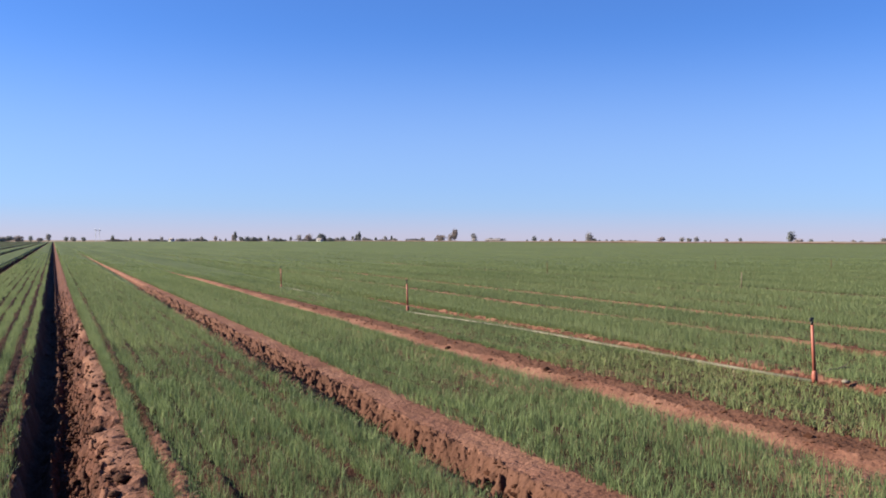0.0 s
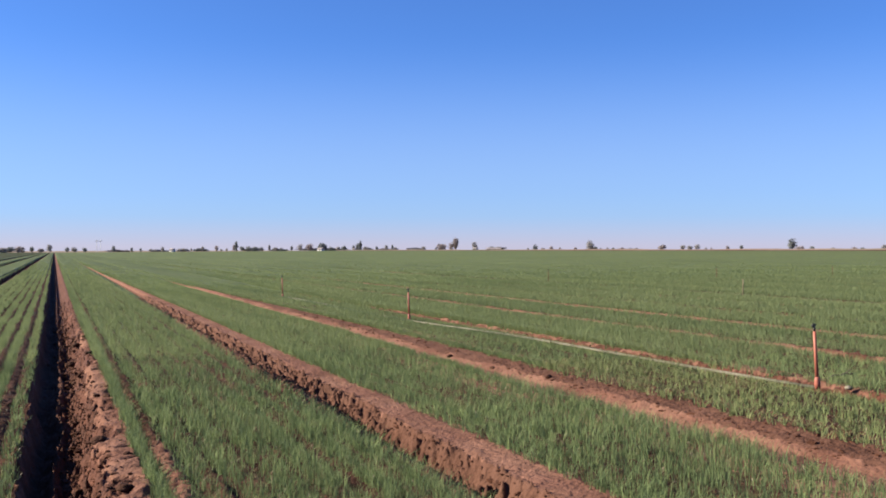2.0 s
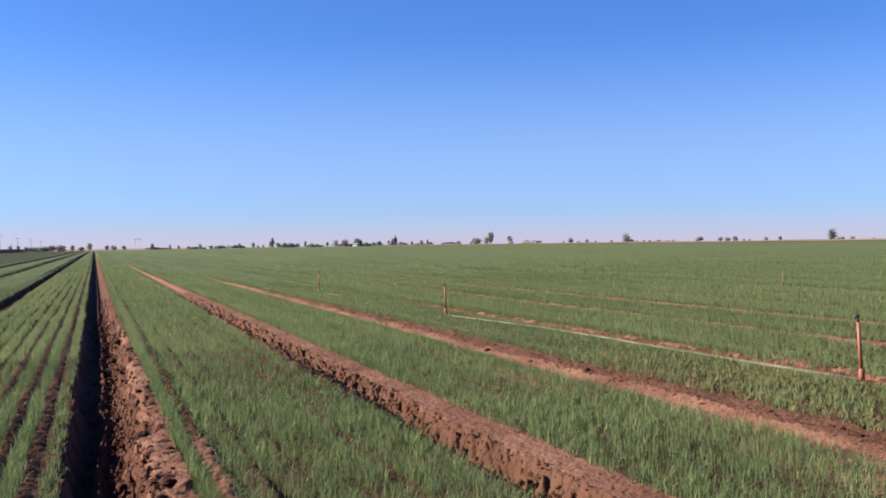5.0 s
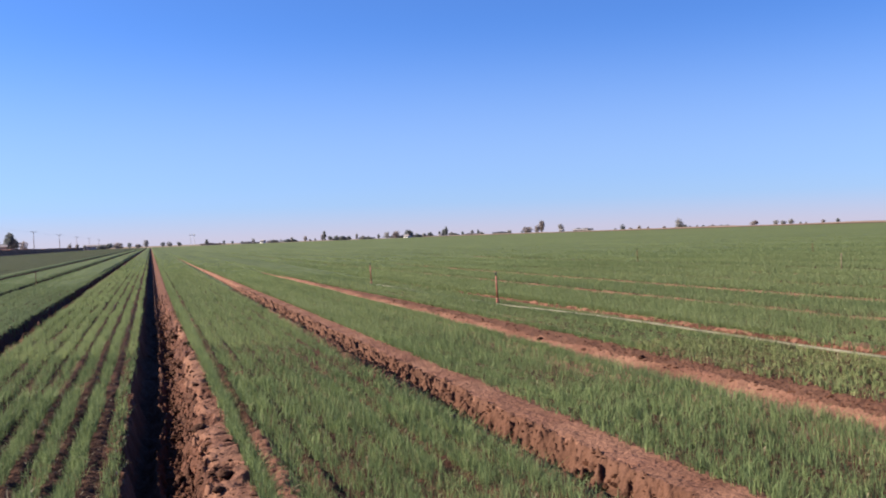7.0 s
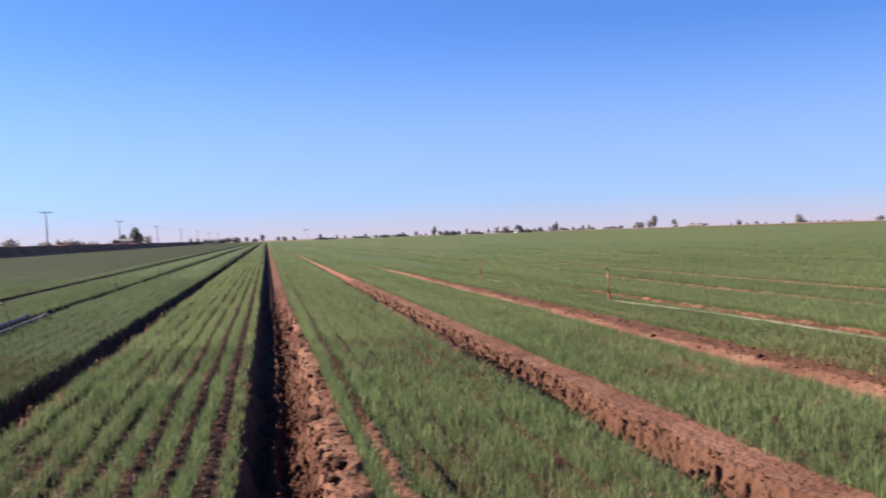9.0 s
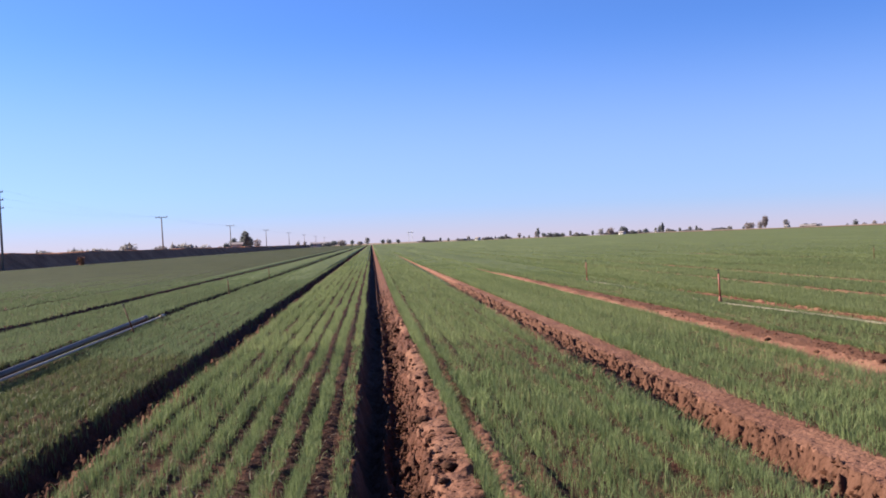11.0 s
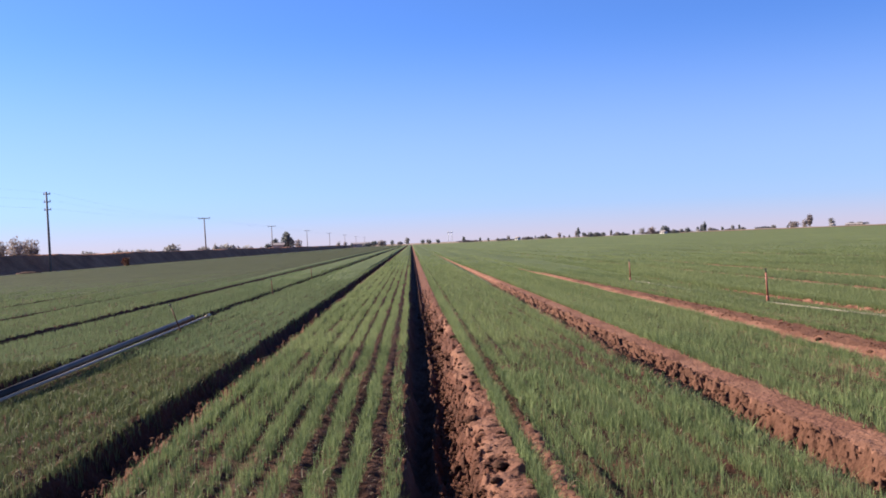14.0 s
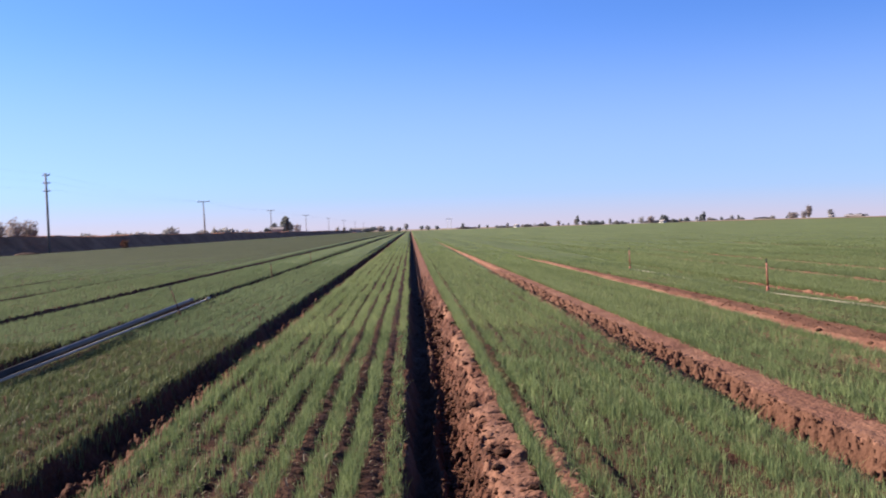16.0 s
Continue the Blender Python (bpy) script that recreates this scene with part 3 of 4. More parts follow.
def plant_rows(y0, y1, per_metre, b0, b1):
    """Bases of plants on one bed between y0 and y1, in eight drills, and which take the olive leaf, as weeds or as
    backlit left-bed plants.
    """
    out = []
    poor = POOR_BED[0] < (b0 + b1) / 2 < POOR_BED[1]
    for r in range(-1, ROWS_PER_BED + 1):
        edge_row = r < 0 or r == ROWS_PER_BED
        if edge_row and (b0 < 0 or b0 > 9.5 or y1 < 14):
            continue
        x0 = b0 + 0.05 + (b1 - b0 - 0.10) * min(max(r, 0), ROWS_PER_BED - 1) / (ROWS_PER_BED - 1)
        n = rng.poisson((y1 - y0) * per_metre * (1.8 if edge_row else 1.0))
        y = rng.uniform(y0, y1, n)
        tight = (-0.5 < b1 < 0 and r >= 3) or (0 < b0 < 1 and r == 0)
        half = ((0.056 if r > 5 else 0.068) if b1 < 0 else 0.058) if tight else (0.085 if -0.5 < b1 < 0 else 0.115 if 0 < b0 < 1 and r < 4 else 0.10)
        x = x0 + rng.uniform(-half, half, n) + rng.normal(0, 0.010, n) + (soft_noise(y * 0.8, np.full(n, x0 * 9.0), 21) - 0.5) * 0.05
        if edge_row:
            x = x0 + (-1 if r < 0 else 1) * rng.uniform(0.02, 1.0, n) * spread_over(y, b0 - 0.45 if r < 0 else b1 + 0.4)
        thin = soft_noise(x * 0.9, y * 0.6, 22) * 0.30 + soft_noise(x * 5.5, y * 3.5, 23) * 0.36 + soft_noise(x * 15, y * 9, 25) * 0.34
        need = np.interp(y, [2.5, 5, 9, 18, 40], [0.05, 0.42, 0.36, 0.22, 0.16]) + (-0.08 if b1 < -2 else 0.0)
        need = need + (0.10 if -0.5 < b1 < 0 and r < 4 else 0.0) * np.clip((10 - y) / 4, 0, 1)
        keep = (thin > need * rng.uniform(0.4, 1.9, n)) & (rng.uniform(0, 1, n) < (0.55 if -0.5 < b1 < 0 and r == 7 else 1.0))
        # weeds on the left beds nearby; beyond, leaves toned darker for backlit shade
        if poor:
            weedy = soft_noise(x * 0.7, y * 0.35, 24) > np.interp(y, [10, 22], [0.25, 1.1])
        elif b1 > -2:
            weedy = np.zeros(n, dtype=bool)
        else:
            weedy = soft_noise(x * 0.7, y * 0.35, 24) > (np.interp(y, [6, 11], [0.12, -0.01]) if b1 > -9.5 else -1.0)
        out.append(np.stack([x[keep], y[keep], weedy[keep]], 1))
    if poor and y1 < 60:
        # weeds crowding against the lateral pipe
        n = rng.poisson((y1 - y0) * per_metre * 1.3)
        y = rng.uniform(y0, y1, n)
        x = np.interp(y, [8.8, 20.7, 33.1, 57.5], [8.18, 7.47, 7.31, 7.1]) - 0.10 + rng.normal(0, 0.07, n)
        keep = (soft_noise(x * 2, y * 1.3, 29) > 0.34) & (x < b1 + 0.2)
        out.append(np.stack([x[keep], y[keep], np.ones(keep.sum())], 1))
    return np.concatenate(out)


def blades(bases, per_plant, width, segments):
    """Narrow leaves rising from each base: three triangles each, or one far off."""
    n = len(bases) * per_plant
    b = np.repeat(bases[:, :2], per_plant, 0) + rng.normal(0, 0.009, (n, 2))
    big = 0.80 + 0.40 * soft_noise(b[:, 0] * 0.9, b[:, 1] * 0.6, 31)
    short = np.where(b[:, 0] < -2.5, 0.72, np.where((b[:, 0] > -0.36) & (b[:, 0] < 0), 0.8, np.where((b[:, 0] > 6.3) & (b[:, 0] < 8.5), 0.72, 1.0)))
    big = big * (0.86 + 0.28 * soft_noise(b[:, 0] * 0.37, b[:, 1] * 0.03, 33))
    even = np.interp(b[:, 1], [12, 35], [0.0, 0.55])
    h = 0.142 * big * (rng.uniform(0.5, 1.22, n) * (1 - even) + 0.92 * even) * short
    w = width * rng.uniform(0.7, 1.3, n)
    phi, psi = rng.uniform(0, 2 * math.pi, (2, n))
    lean = h * np.abs(rng.normal(0.0, 1.0, n)) * np.where(b[:, 0] < 0.6, 0.34, np.interp(b[:, 1], [9, 30], [0.52, 0.62]))
    lx, ly = np.cos(phi) * lean, np.sin(phi) * lean
    sx, sy = np.cos(psi) * w * 0.5, np.sin(psi) * w * 0.5
    z0 = field_height(b[:, 0]) - 0.02

    def at(f, g, side):
        return np.stack([b[:, 0] + lx * g + sx * side, b[:, 1] + ly * g + sy * side, z0 + (h + 0.02) * f * (1 - 0.12 * g)], 1)

    if segments == 2:
        v = np.stack([at(0, 0, -1), at(0, 0, 1), at(0.55, 0.3, -0.85), at(0.55, 0.3, 0.85), at(1, 1, 0)], 1)
        f = np.array([[0, 1, 3], [0, 3, 2], [2, 3, 4]])
    else:
        v = np.stack([at(0, 0, -1), at(0, 0, 1), at(1, 1, 0)], 1)
        f = np.array([[0, 1, 2]])
    return v, f


def crop_stand(y0, y1, fine):
    """All the plants of one stretch of the field: leaves grow coarser and fewer with the distance from the near end."""
    tops = {}
    for b0, b1 in beds:
        xm, ym = (b0 + b1) / 2, (y0 + y1) / 2
        inside = any(FAN_LEFT < math.atan2(x, y) < FAN_RIGHT for x in (b0, b1) for y in (y0, y1)) and y0 > 0
        if inside != fine:
            continue
        far = math.hypot(xm, ym)
        if fine:
            width = max(0.0034, 0.00055 * far) if far < 60 else 0.0009 * far
            cover = 3.0 if far < 9 else np.interp(far, [9, 14, 35, 60, 110, 190], [3.3, 3.5, 3.0, 1.7, 0.6, 0.2])
            segments = 2 if far < 11 else 1
        else:
            if abs(xm) > 12 or y0 > 12:
                continue
            width, cover, segments = 0.011, 2.0, 1
        if fine and -2.5 < xm < 2.5 and far > 11:
            cover *= 0.8
        bases = plant_rows(y0, y1, cover / width / 4, b0, b1)
        for weedy in (0, 1):
            chosen = bases[bases[:, 2] == weedy]
            if len(chosen):
                v, f = blades(chosen, 4, width, segments)
                tops.setdefault((weedy, segments, far > 16), []).append((v, f))
    for (weedy, segments, distant), made in tops.items():
        v = np.concatenate([m[0] for m in made])
        k = v.shape[1]
        f = (np.arange(len(v))[:, None, None] * k + made[0][1]).reshape(-1, 3)
        mat = (OLIVE_FAR if distant else OLIVE_LEAF) if weedy else (LEAF_FAR if distant else LEAF)
        label = "thin olive-green weedy crop, and left-hand crop toned darker for backlight" if weedy else "young green crop with narrow upright leaves in drilled rows"
        tagged(new("crop", mesh_of("crop", v.reshape(-1, 3), f, mat)), label, "crop", kind="stuff")


stretches = [FINE_FROM, 7.0, 9.0, 11.5, 15.0, 20.0, 27.0, 36.0, 48.0, 64.0, 86.0, 115.0, 150.0, FINE_TO]
for y0, y1 in zip(stretches, stretches[1:]):
    crop_stand(y0, y1, True)
for y0, y1 in ((-6.5, FINE_FROM), (FINE_FROM, 9.0), (9.0, 12.0)):
    crop_stand(y0, y1, False)


def canopy():
    """Closed green tops of the beds too far off, or out of sight, to tell plants apart."""
    vs, fs, n = [], [], 0
    for b0, b1 in beds:
        mid = (b0 + b1) / 2
        near_end = -6.5 if abs(mid) < 12 else max(3.0, mid / 1.2 - 2.0 if mid > 0 else -mid / 0.6 - 2.0)
        for y0, y1 in ((FIELD_START, near_end), (max(30.0, near_end), FIELD_END)):
            if y1 - y0 < 1:
                continue
            y = [y0]
            while y[-1] < y1 - 1:
                y.append(y[-1] + max(2.5, 0.04 * abs(y[-1])))
            y = np.array(y + [y1])
            e0, e1 = (0.02 if -9 < x < 9.5 else 0.12 for x in (b0, b1))
            px = np.array([b0 - e0, b0 + 0.38, b0 + 0.7, mid, b1 - 0.6, b1 - 0.22, b1 + e1])
            cx, cy = np.meshgrid(px, y, indexing="ij")
            # far up the field the crop closes over the shallow furrows on the right
            if 0 < b0 < 9.5:
                cx[:2] -= spread_over(y, b0 - 0.45)
            if 1 < b1 < 9.5:
                cx[-2:] += spread_over(y, b1 + 0.4)
            cz = np.array([0.10, 0.12, 0.13, 0.13, 0.13, 0.12, 0.10] if b1 < -8.5 else [0.02, 0.115, 0.13, 0.13, 0.135, 0.115, -0.03])[:, None] + ((rng.uniform(-0.025, 0.025, cx.shape) + rng.uniform(-0.02, 0.02)) * (np.abs(px - mid) < 0.9)[:, None])
            full = np.interp(y, [30, 44, 70, 120, 190], [0.0, 0.15, 0.45, 0.7, 1.0] if abs(mid) < 2.6 else [0.0, 0.50, 0.78, 0.92, 1.0]) if y0 > 0 else np.ones(len(y))
            cz = cz * full - 0.06 * (1 - full) + rise(cx)
            vs.append(np.stack([cx, cy, cz], -1).reshape(-1, 3))
            fs.append(grid_faces(len(px), len(y), n))
            n += len(vs[-1])
    v, f = np.concatenate(vs), np.concatenate(fs)
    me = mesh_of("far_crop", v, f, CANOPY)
    me.materials.append(CANOPY_SHADED)
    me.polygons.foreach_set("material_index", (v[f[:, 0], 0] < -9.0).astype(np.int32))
    return tagged(new("far_crop", me), "green crop on the far beds of the field", "crop", kind="stuff")


canopy()


# ---- crumbs and clods of the furrow walls ----
def lumps(count, y_range, size, seed):
    r = np.random.default_rng(seed)
    bm = bmesh.new()
    bmesh.ops.create_icosphere(bm, subdivisions=1, radius=1.0)
    bm.verts.index_update()
    ico = np.array([v.co for v in bm.verts])
    tri = np.array([[v.index for v in f.verts] for f in bm.faces])
    bm.free()
    near = np.array([c for c in furrows if -6 < c < 9.5])
    c = r.choice(near, count, p=[0.05, 0.13, 0.47, 0.14, 0.17, 0.04])
    y = y_range[0] + (y_range[1] - y_range[0]) * r.uniform(0, 1, count) ** 1.5
    u = r.normal(0.0, 0.085, count)
    u = np.where(np.abs(c - 5.70) < 0.1, r.uniform(0.15, 0.95, count), u)
    u = np.where(np.abs(c - 3.02) < 0.1, r.uniform(-0.3, 0.08, count), u)
    stray = r.uniform(0, 1, count) < 0.10
    u = np.where(stray & (c < 1), r.uniform(0.1, 0.47, count), u)
    s = size * np.exp(r.normal(0, 0.5, count))
    s = np.clip(s, 0.006, 0.06)
    x = c + u * np.where(c < -1, 0.72, 1.0)
    z = rough_height(x, y) - s * 0.05
    rad = r.uniform(0.5, 1.3, (count, len(ico), 1))
    squash = np.stack([r.uniform(0.7, 1.3, count), r.uniform(0.7, 1.4, count), r.uniform(0.35, 0.65, count)], 1)
    turn = r.uniform(0, 2 * math.pi, count)
    v = ico[None] * rad * squash[:, None]
    vx = v[..., 0] * np.cos(turn)[:, None] - v[..., 1] * np.sin(turn)[:, None]
    vy = v[..., 0] * np.sin(turn)[:, None] + v[..., 1] * np.cos(turn)[:, None]
    v = np.stack([vx, vy, v[..., 2]], -1) * s[:, None, None] + np.stack([x, y, z], 1)[:, None]
    f = np.arange(count)[:, None, None] * len(ico) + tri
    return tagged(new("soil_clods", mesh_of("soil_clods", v.reshape(-1, 3), f.reshape(-1, 3), CLOD)), "red-brown crumbly clods along the furrow walls", "soil", kind="stuff")


lumps(7500, (5.0, 26.0), 0.0155, 5)
lumps(400, (-4.0, 5.0), 0.02, 6)


def clod(x, y, size, seed_):
    """One large lump of soil, broken and flattened, bedded in the furrow's shoulder."""
    bm = bmesh.new()
    bmesh.ops.create_icosphere(bm, subdivisions=3, radius=1.0)
    shift = Vector((seed_ * 3.1, seed_ * 1.7, seed_))
    for v in bm.verts:
        d = v.co.normalized()
        k = 1 + 0.35 * noise.noise(d * 1.3 + shift) + 0.22 * abs(noise.noise(d * 3.1 + shift)) + 0.10 * noise.noise(d * 7.0 + shift)
        v.co = Vector((d.x * 1.0, d.y * 1.2, d.z * 0.62)) * k * size
    ob = part("soil_clod", bm, SOIL)
    ob.matrix_world = pose(x, y, float(rough_height(np.array([x]), np.array([y]))[0]) + size * 0.12, 0, 0, seed_ * 47)
    return tagged(ob, "large crumbly red-brown clod of soil on a furrow shoulder", "clod", "large soil clods")


clod(0.49, 6.95, 0.045, 1)
clod(0.42, 6.55, 0.035, 2)
rr = random.Random(11)
for k in range(30):
    c0 = rr.choice([0.23, 0.23, 0.23, 0.23, -2.43, 5.70])
    clod(c0 + rr.uniform(0.06, 0.36), 4.6 + 15 * rr.random() ** 1.6, rr.uniform(0.028, 0.06), 3 + k)


def dry_leaf(x, y, turn, length):
    """A withered leaf bent over in an arc above the row."""
    bm = bmesh.new()
    last = None
    for k in range(9):
        f = k / 8
        p = Vector((length * 0.62 * f, 0.02 * math.sin(4 * f), length * (1.15 * f - 1.0 * f * f) + 0.06))
        w = 0.006 * (1 - 0.7 * f)
        pair = bm.verts.new(p + Vector((0, w, 0.002))), bm.verts.new(p + Vector((0, 0, -0.003))), bm.verts.new(p + Vector((0, -w, 0.002)))
        if last:
            bm.faces.new((last[0], last[1], pair[1], pair[0]))
            bm.faces.new((last[1], last[2], pair[2], pair[1]))
        last = pair
    ob = part("dry_leaf", bm, STRAW)
    ob.matrix_world = pose(x, y, float(field_height(x)) - 0.05, 0, 0, turn)
    return tagged(ob, "withered straw-coloured leaf arching over the crop row", "leaf", "dry leaves")


for k in range(60):
    bed = beds[[i for i, (p, q) in enumerate(beds) if -3 < p < 3.6][k % 3]]
    dry_leaf(rr.uniform(bed[0], bed[1]), 4.8 + 8 * rr.random() ** 1.5, rr.uniform(0, 360), rr.uniform(0.10, 0.19))


def dry_litter(count):
    """Broken pale leaf bits lying between the rows."""
    r = np.random.default_rng(17)
    x = np.where(r.uniform(0, 1, count) < 0.45, r.uniform(-4.9, -0.9, count), r.uniform(-0.9, 8.0, count))
    y = 3.6 + 9.0 * r.uniform(0, 1, count) ** 1.4
    far = np.abs(x[:, None] - furrows).min(1)
    x, y = x[far > 0.4], y[far > 0.4]
    n = len(x)
    q, tilt, size = r.uniform(0, 2 * math.pi, n), r.uniform(-0.5, 0.9, n), r.uniform(0.02, 0.07, n)
    z = field_height(x) + r.uniform(0.015, 0.07, n)
    along = np.stack([np.cos(q), np.sin(q), tilt], 1) * size[:, None]
    side = np.stack([-np.sin(q), np.cos(q), 0 * q], 1) * r.uniform(0.002, 0.0045, n)[:, None]
    mid_ = np.stack([x, y, z], 1)
    v = np.stack([mid_ - along * 0.5 - side * 0.5, mid_ - along * 0.5 + side * 0.5, mid_ + side + [0, 0, 0.006], mid_ - side + [0, 0, 0.006], mid_ + along * 0.5], 1)
    f = np.arange(n)[:, None, None] * 5 + np.array([[0, 1, 2], [0, 2, 3], [3, 2, 4]])
    return tagged(new("dry_litter", mesh_of("dry_litter", v.reshape(-1, 3), f.reshape(-1, 3), STRAW)), "pale broken bits of dry leaf among the crop rows", "litter", kind="stuff")


dry_litter(6500)


# ---- irrigation: laterals, risers, loose pipes ----
def riser(m, label, paint, height=0.63, head=True, thick=1.0):
    ob = thing("sprinkler_riser", m, label, "sprinkler", "sprinkler risers")
    part("stem", tube(bmesh.new(), [(0, 0, 0.0), (0, 0, height * 0.55), (0, 0, height)], [0.022 * thick, 0.020 * thick, 0.018 * thick], 12), paint, ob)
    bm = tube(bmesh.new(), [(0, 0, -0.09), (0, 0, -0.03), (0, 0, 0.02), (0, 0, 0.05)], [0.030 * thick, 0.035 * thick, 0.031 * thick, 0.022 * thick], 12)
    part("coupling", bm, paint, ob)
    if head:
        bm = tube(bmesh.new(), [(0, 0, height), (0, 0, height + 0.022), (0, 0, height + 0.024), (0, 0, height + 0.034), (0, 0, height + 0.036), (0, 0, height + 0.06)],
                  [0.012, 0.012, 0.017, 0.017, 0.011, 0.011], 10)
        hd = part("sprinkler_head", bm, HEAD, ob, "dark metal impact sprinkler head")
        bm = tube(bmesh.new(), [(-0.02, 0, height + 0.055), (0.0, 0, height + 0.066), (0.026, 0.004, height + 0.078)], [0.010, 0.014, 0.008], 8)
        part("nozzle", bm, HEAD, hd)
        bm = tube(bmesh.new(), [(-0.034, 0, height + 0.05), (-0.036, 0, height + 0.075), (0.0, 0, height + 0.088), (0.012, 0, height + 0.07)], [0.005, 0.005, 0.006, 0.005], 6)
        part("impact_arm", bm, HEAD, hd)
    return ob


RISER_LABEL = "faded red sprinkler riser with dark head on a lateral pipe"
riser(pose(8.18, 8.81, 0.12, 0, -4.0, 0), RISER_LABEL, RED_PAINT, 0.575)
riser(pose(7.47, 20.72, 0.14, 0, -2.0, 0), RISER_LABEL, RED_PAINT, 0.54)
riser(pose(7.31, 33.13, 0.10, 0, -2.0, 0), RISER_LABEL, RED_PAINT, 0.58)
riser(pose(20.8, 25.9, 0.12, 0, 1.0, 0), "pale weathered sprinkler riser standing in the crop", TAN_STEEL, 0.55, False, 0.8)
riser(pose(22.3, 42.2, 0.13, 0, 0, 0), RISER_LABEL, RUSTY, 0.48, True, 0.75)
riser(pose(33.3, 43.7, 0.2, 0, 0, 0), RISER_LABEL, RUSTY, 0.44, True, 0.75)
riser(pose(41.2, 43.6, 0.24, 0, 0, 0), RISER_LABEL, RUSTY, 0.44, True, 0.75)
LEFT_LABEL = "thin rusty sprinkler riser leaning beside a lateral pipe"
riser(pose(-4.65, 19.35, 0.08, 0, -19, 0), "thin rusty riser leaning across two loose pipes", RUSTY, 0.47, True, 0.62)
riser(pose(-4.9, 33.9, 0.06, 0, -4, 0), LEFT_LABEL, RUSTY, 0.44, True, 0.95)
riser(pose(-4.95, 47.6, 0.06, 0, -2, 0), LEFT_LABEL, RUSTY, 0.52, True, 0.9)


def lateral(a, b, mat, radius, label, sag=0.035):
    """One length of pipe lying on the soil from a to b, with a coupler at its far end."""
    a, b = Vector(a), Vector(b)
    ob = thing("lateral_pipe", Matrix.Translation(a), label, "pipe", "lateral pipes")
    pts = [(b - a) * f + Vector((sag * math.sin(9 * f + a.y), 0, sag * math.sin(5 * f + a.y * 2) * 0.5)) for f in np.linspace(0, 1, 12)]
    part("tube", tube(bmesh.new(), pts, [radius] * 12, 12), mat, ob)
    d = (b - a).normalized()
    part("coupler", tube(bmesh.new(), [pts[-1] - d * 0.16, pts[-1] - d * 0.14, pts[-1] - d * 0.02, pts[-1]],
                         [radius * 1.02, radius * 1.25, radius * 1.25, radius * 1.02], 12), mat, ob)
    return ob


LATERAL_LABEL = "dusty pale aluminium lateral pipe half hidden in the crop"
line = [(8.18, 8.81, 0.075), (7.47, 20.72, 0.078), (7.31, 33.13, 0.052), (7.2, 45.3, 0.02), (7.1, 57.5, 0.015)]
for a, b in zip(line, line[1:]):
    lateral(Vector(a) - Vector((0, 0, 0.02)), Vector(b) - Vector((0, 0, 0.02)), DULL_PIPE, 0.022, LATERAL_LABEL)

# two loose pipes on the bed across the left furrows
big = thing("irrigation_pipe", Matrix.Translation((-5.08, 22.3, 0.125)), "large grey aluminium irrigation pipe lying on the crop", "pipe", "loose pipes")
way = Vector((-4.60, 10.5, 0.125)) - Vector((-5.08, 22.3, 0.125))
part("tube", tube(bmesh.new(), [way * f for f in (0, 0.2, 0.4, 0.6, 0.8, 1.0)], [0.046] * 6, 20), ALUMINIUM, big)
dn = way.normalized()
part("end_collar", tube(bmesh.new(), [-dn * 0.05, -dn * 0.03, dn * 0.16, dn * 0.18], [0.048, 0.056, 0.056, 0.048], 20), HEAD, big, "dark rubber-lined end collar")
small = thing("irrigation_pipe", Matrix.Translation((-4.84, 22.8, 0.105)), "slim bright aluminium irrigation pipe lying beside a larger one", "pipe", "loose pipes")
way = Vector((-4.50, 10.5, 0.105)) - Vector((-4.84, 22.8, 0.105))
part("tube", tube(bmesh.new(), [way * f for f in (0, 0.2, 0.4, 0.6, 0.8, 1.0)], [0.018] * 6, 16), BRIGHT_PIPE, small)
dn = way.normalized()
part("end_fitting", tube(bmesh.new(), [-dn * 0.22, -dn * 0.2, -dn * 0.02, dn * 0.1], [0.03, 0.042, 0.042, 0.032], 14), BRASS, small, "tan brass end fitting")
part("end_plug", tube(bmesh.new(), [-dn * 0.36, -dn * 0.33, -dn * 0.22], [0.03, 0.042, 0.036], 12), HEAD, small, "dark plug in the open end")

bm = bmesh.new()
bmesh.ops.create_icosphere(bm, subdivisions=2, radius=0.042)
for v in bm.verts:
    v.co = Vector((v.co.x * 1.25, v.co.y, v.co.z * 0.6)) * (1 + 0.3 * noise.noise(v.co * 14))
stone = part("stone", bm, STONE)
stone.matrix_world = pose(8.58, 8.75, 0.03)
tagged(stone, "small pale stone on the soil beside a riser", "stone")


bm = tube(bmesh.new(), [(0, 0, 0.012), (0.14, 0.06, 0.03), (0.26, 0.07, 0.022), (0.38, 0.12, 0.035), (0.52, 0.14, 0.02)], [0.007, 0.011, 0.012, 0.014, 0.008], 7)
tube(bm, [(0.38, 0.12, 0.035), (0.43, 0.10, 0.07), (0.47, 0.12, 0.085)], [0.009, 0.007, 0.004], 6)
stick = part("dry_stick", bm, BARK)
stick.matrix_world = pose(8.72, 9.22, float(rough_height(np.array([8.9]), np.array([9.25]))[0]) + 0.035)
tagged(stick, "crooked dark dry stick on bare soil beside a riser", "stick")


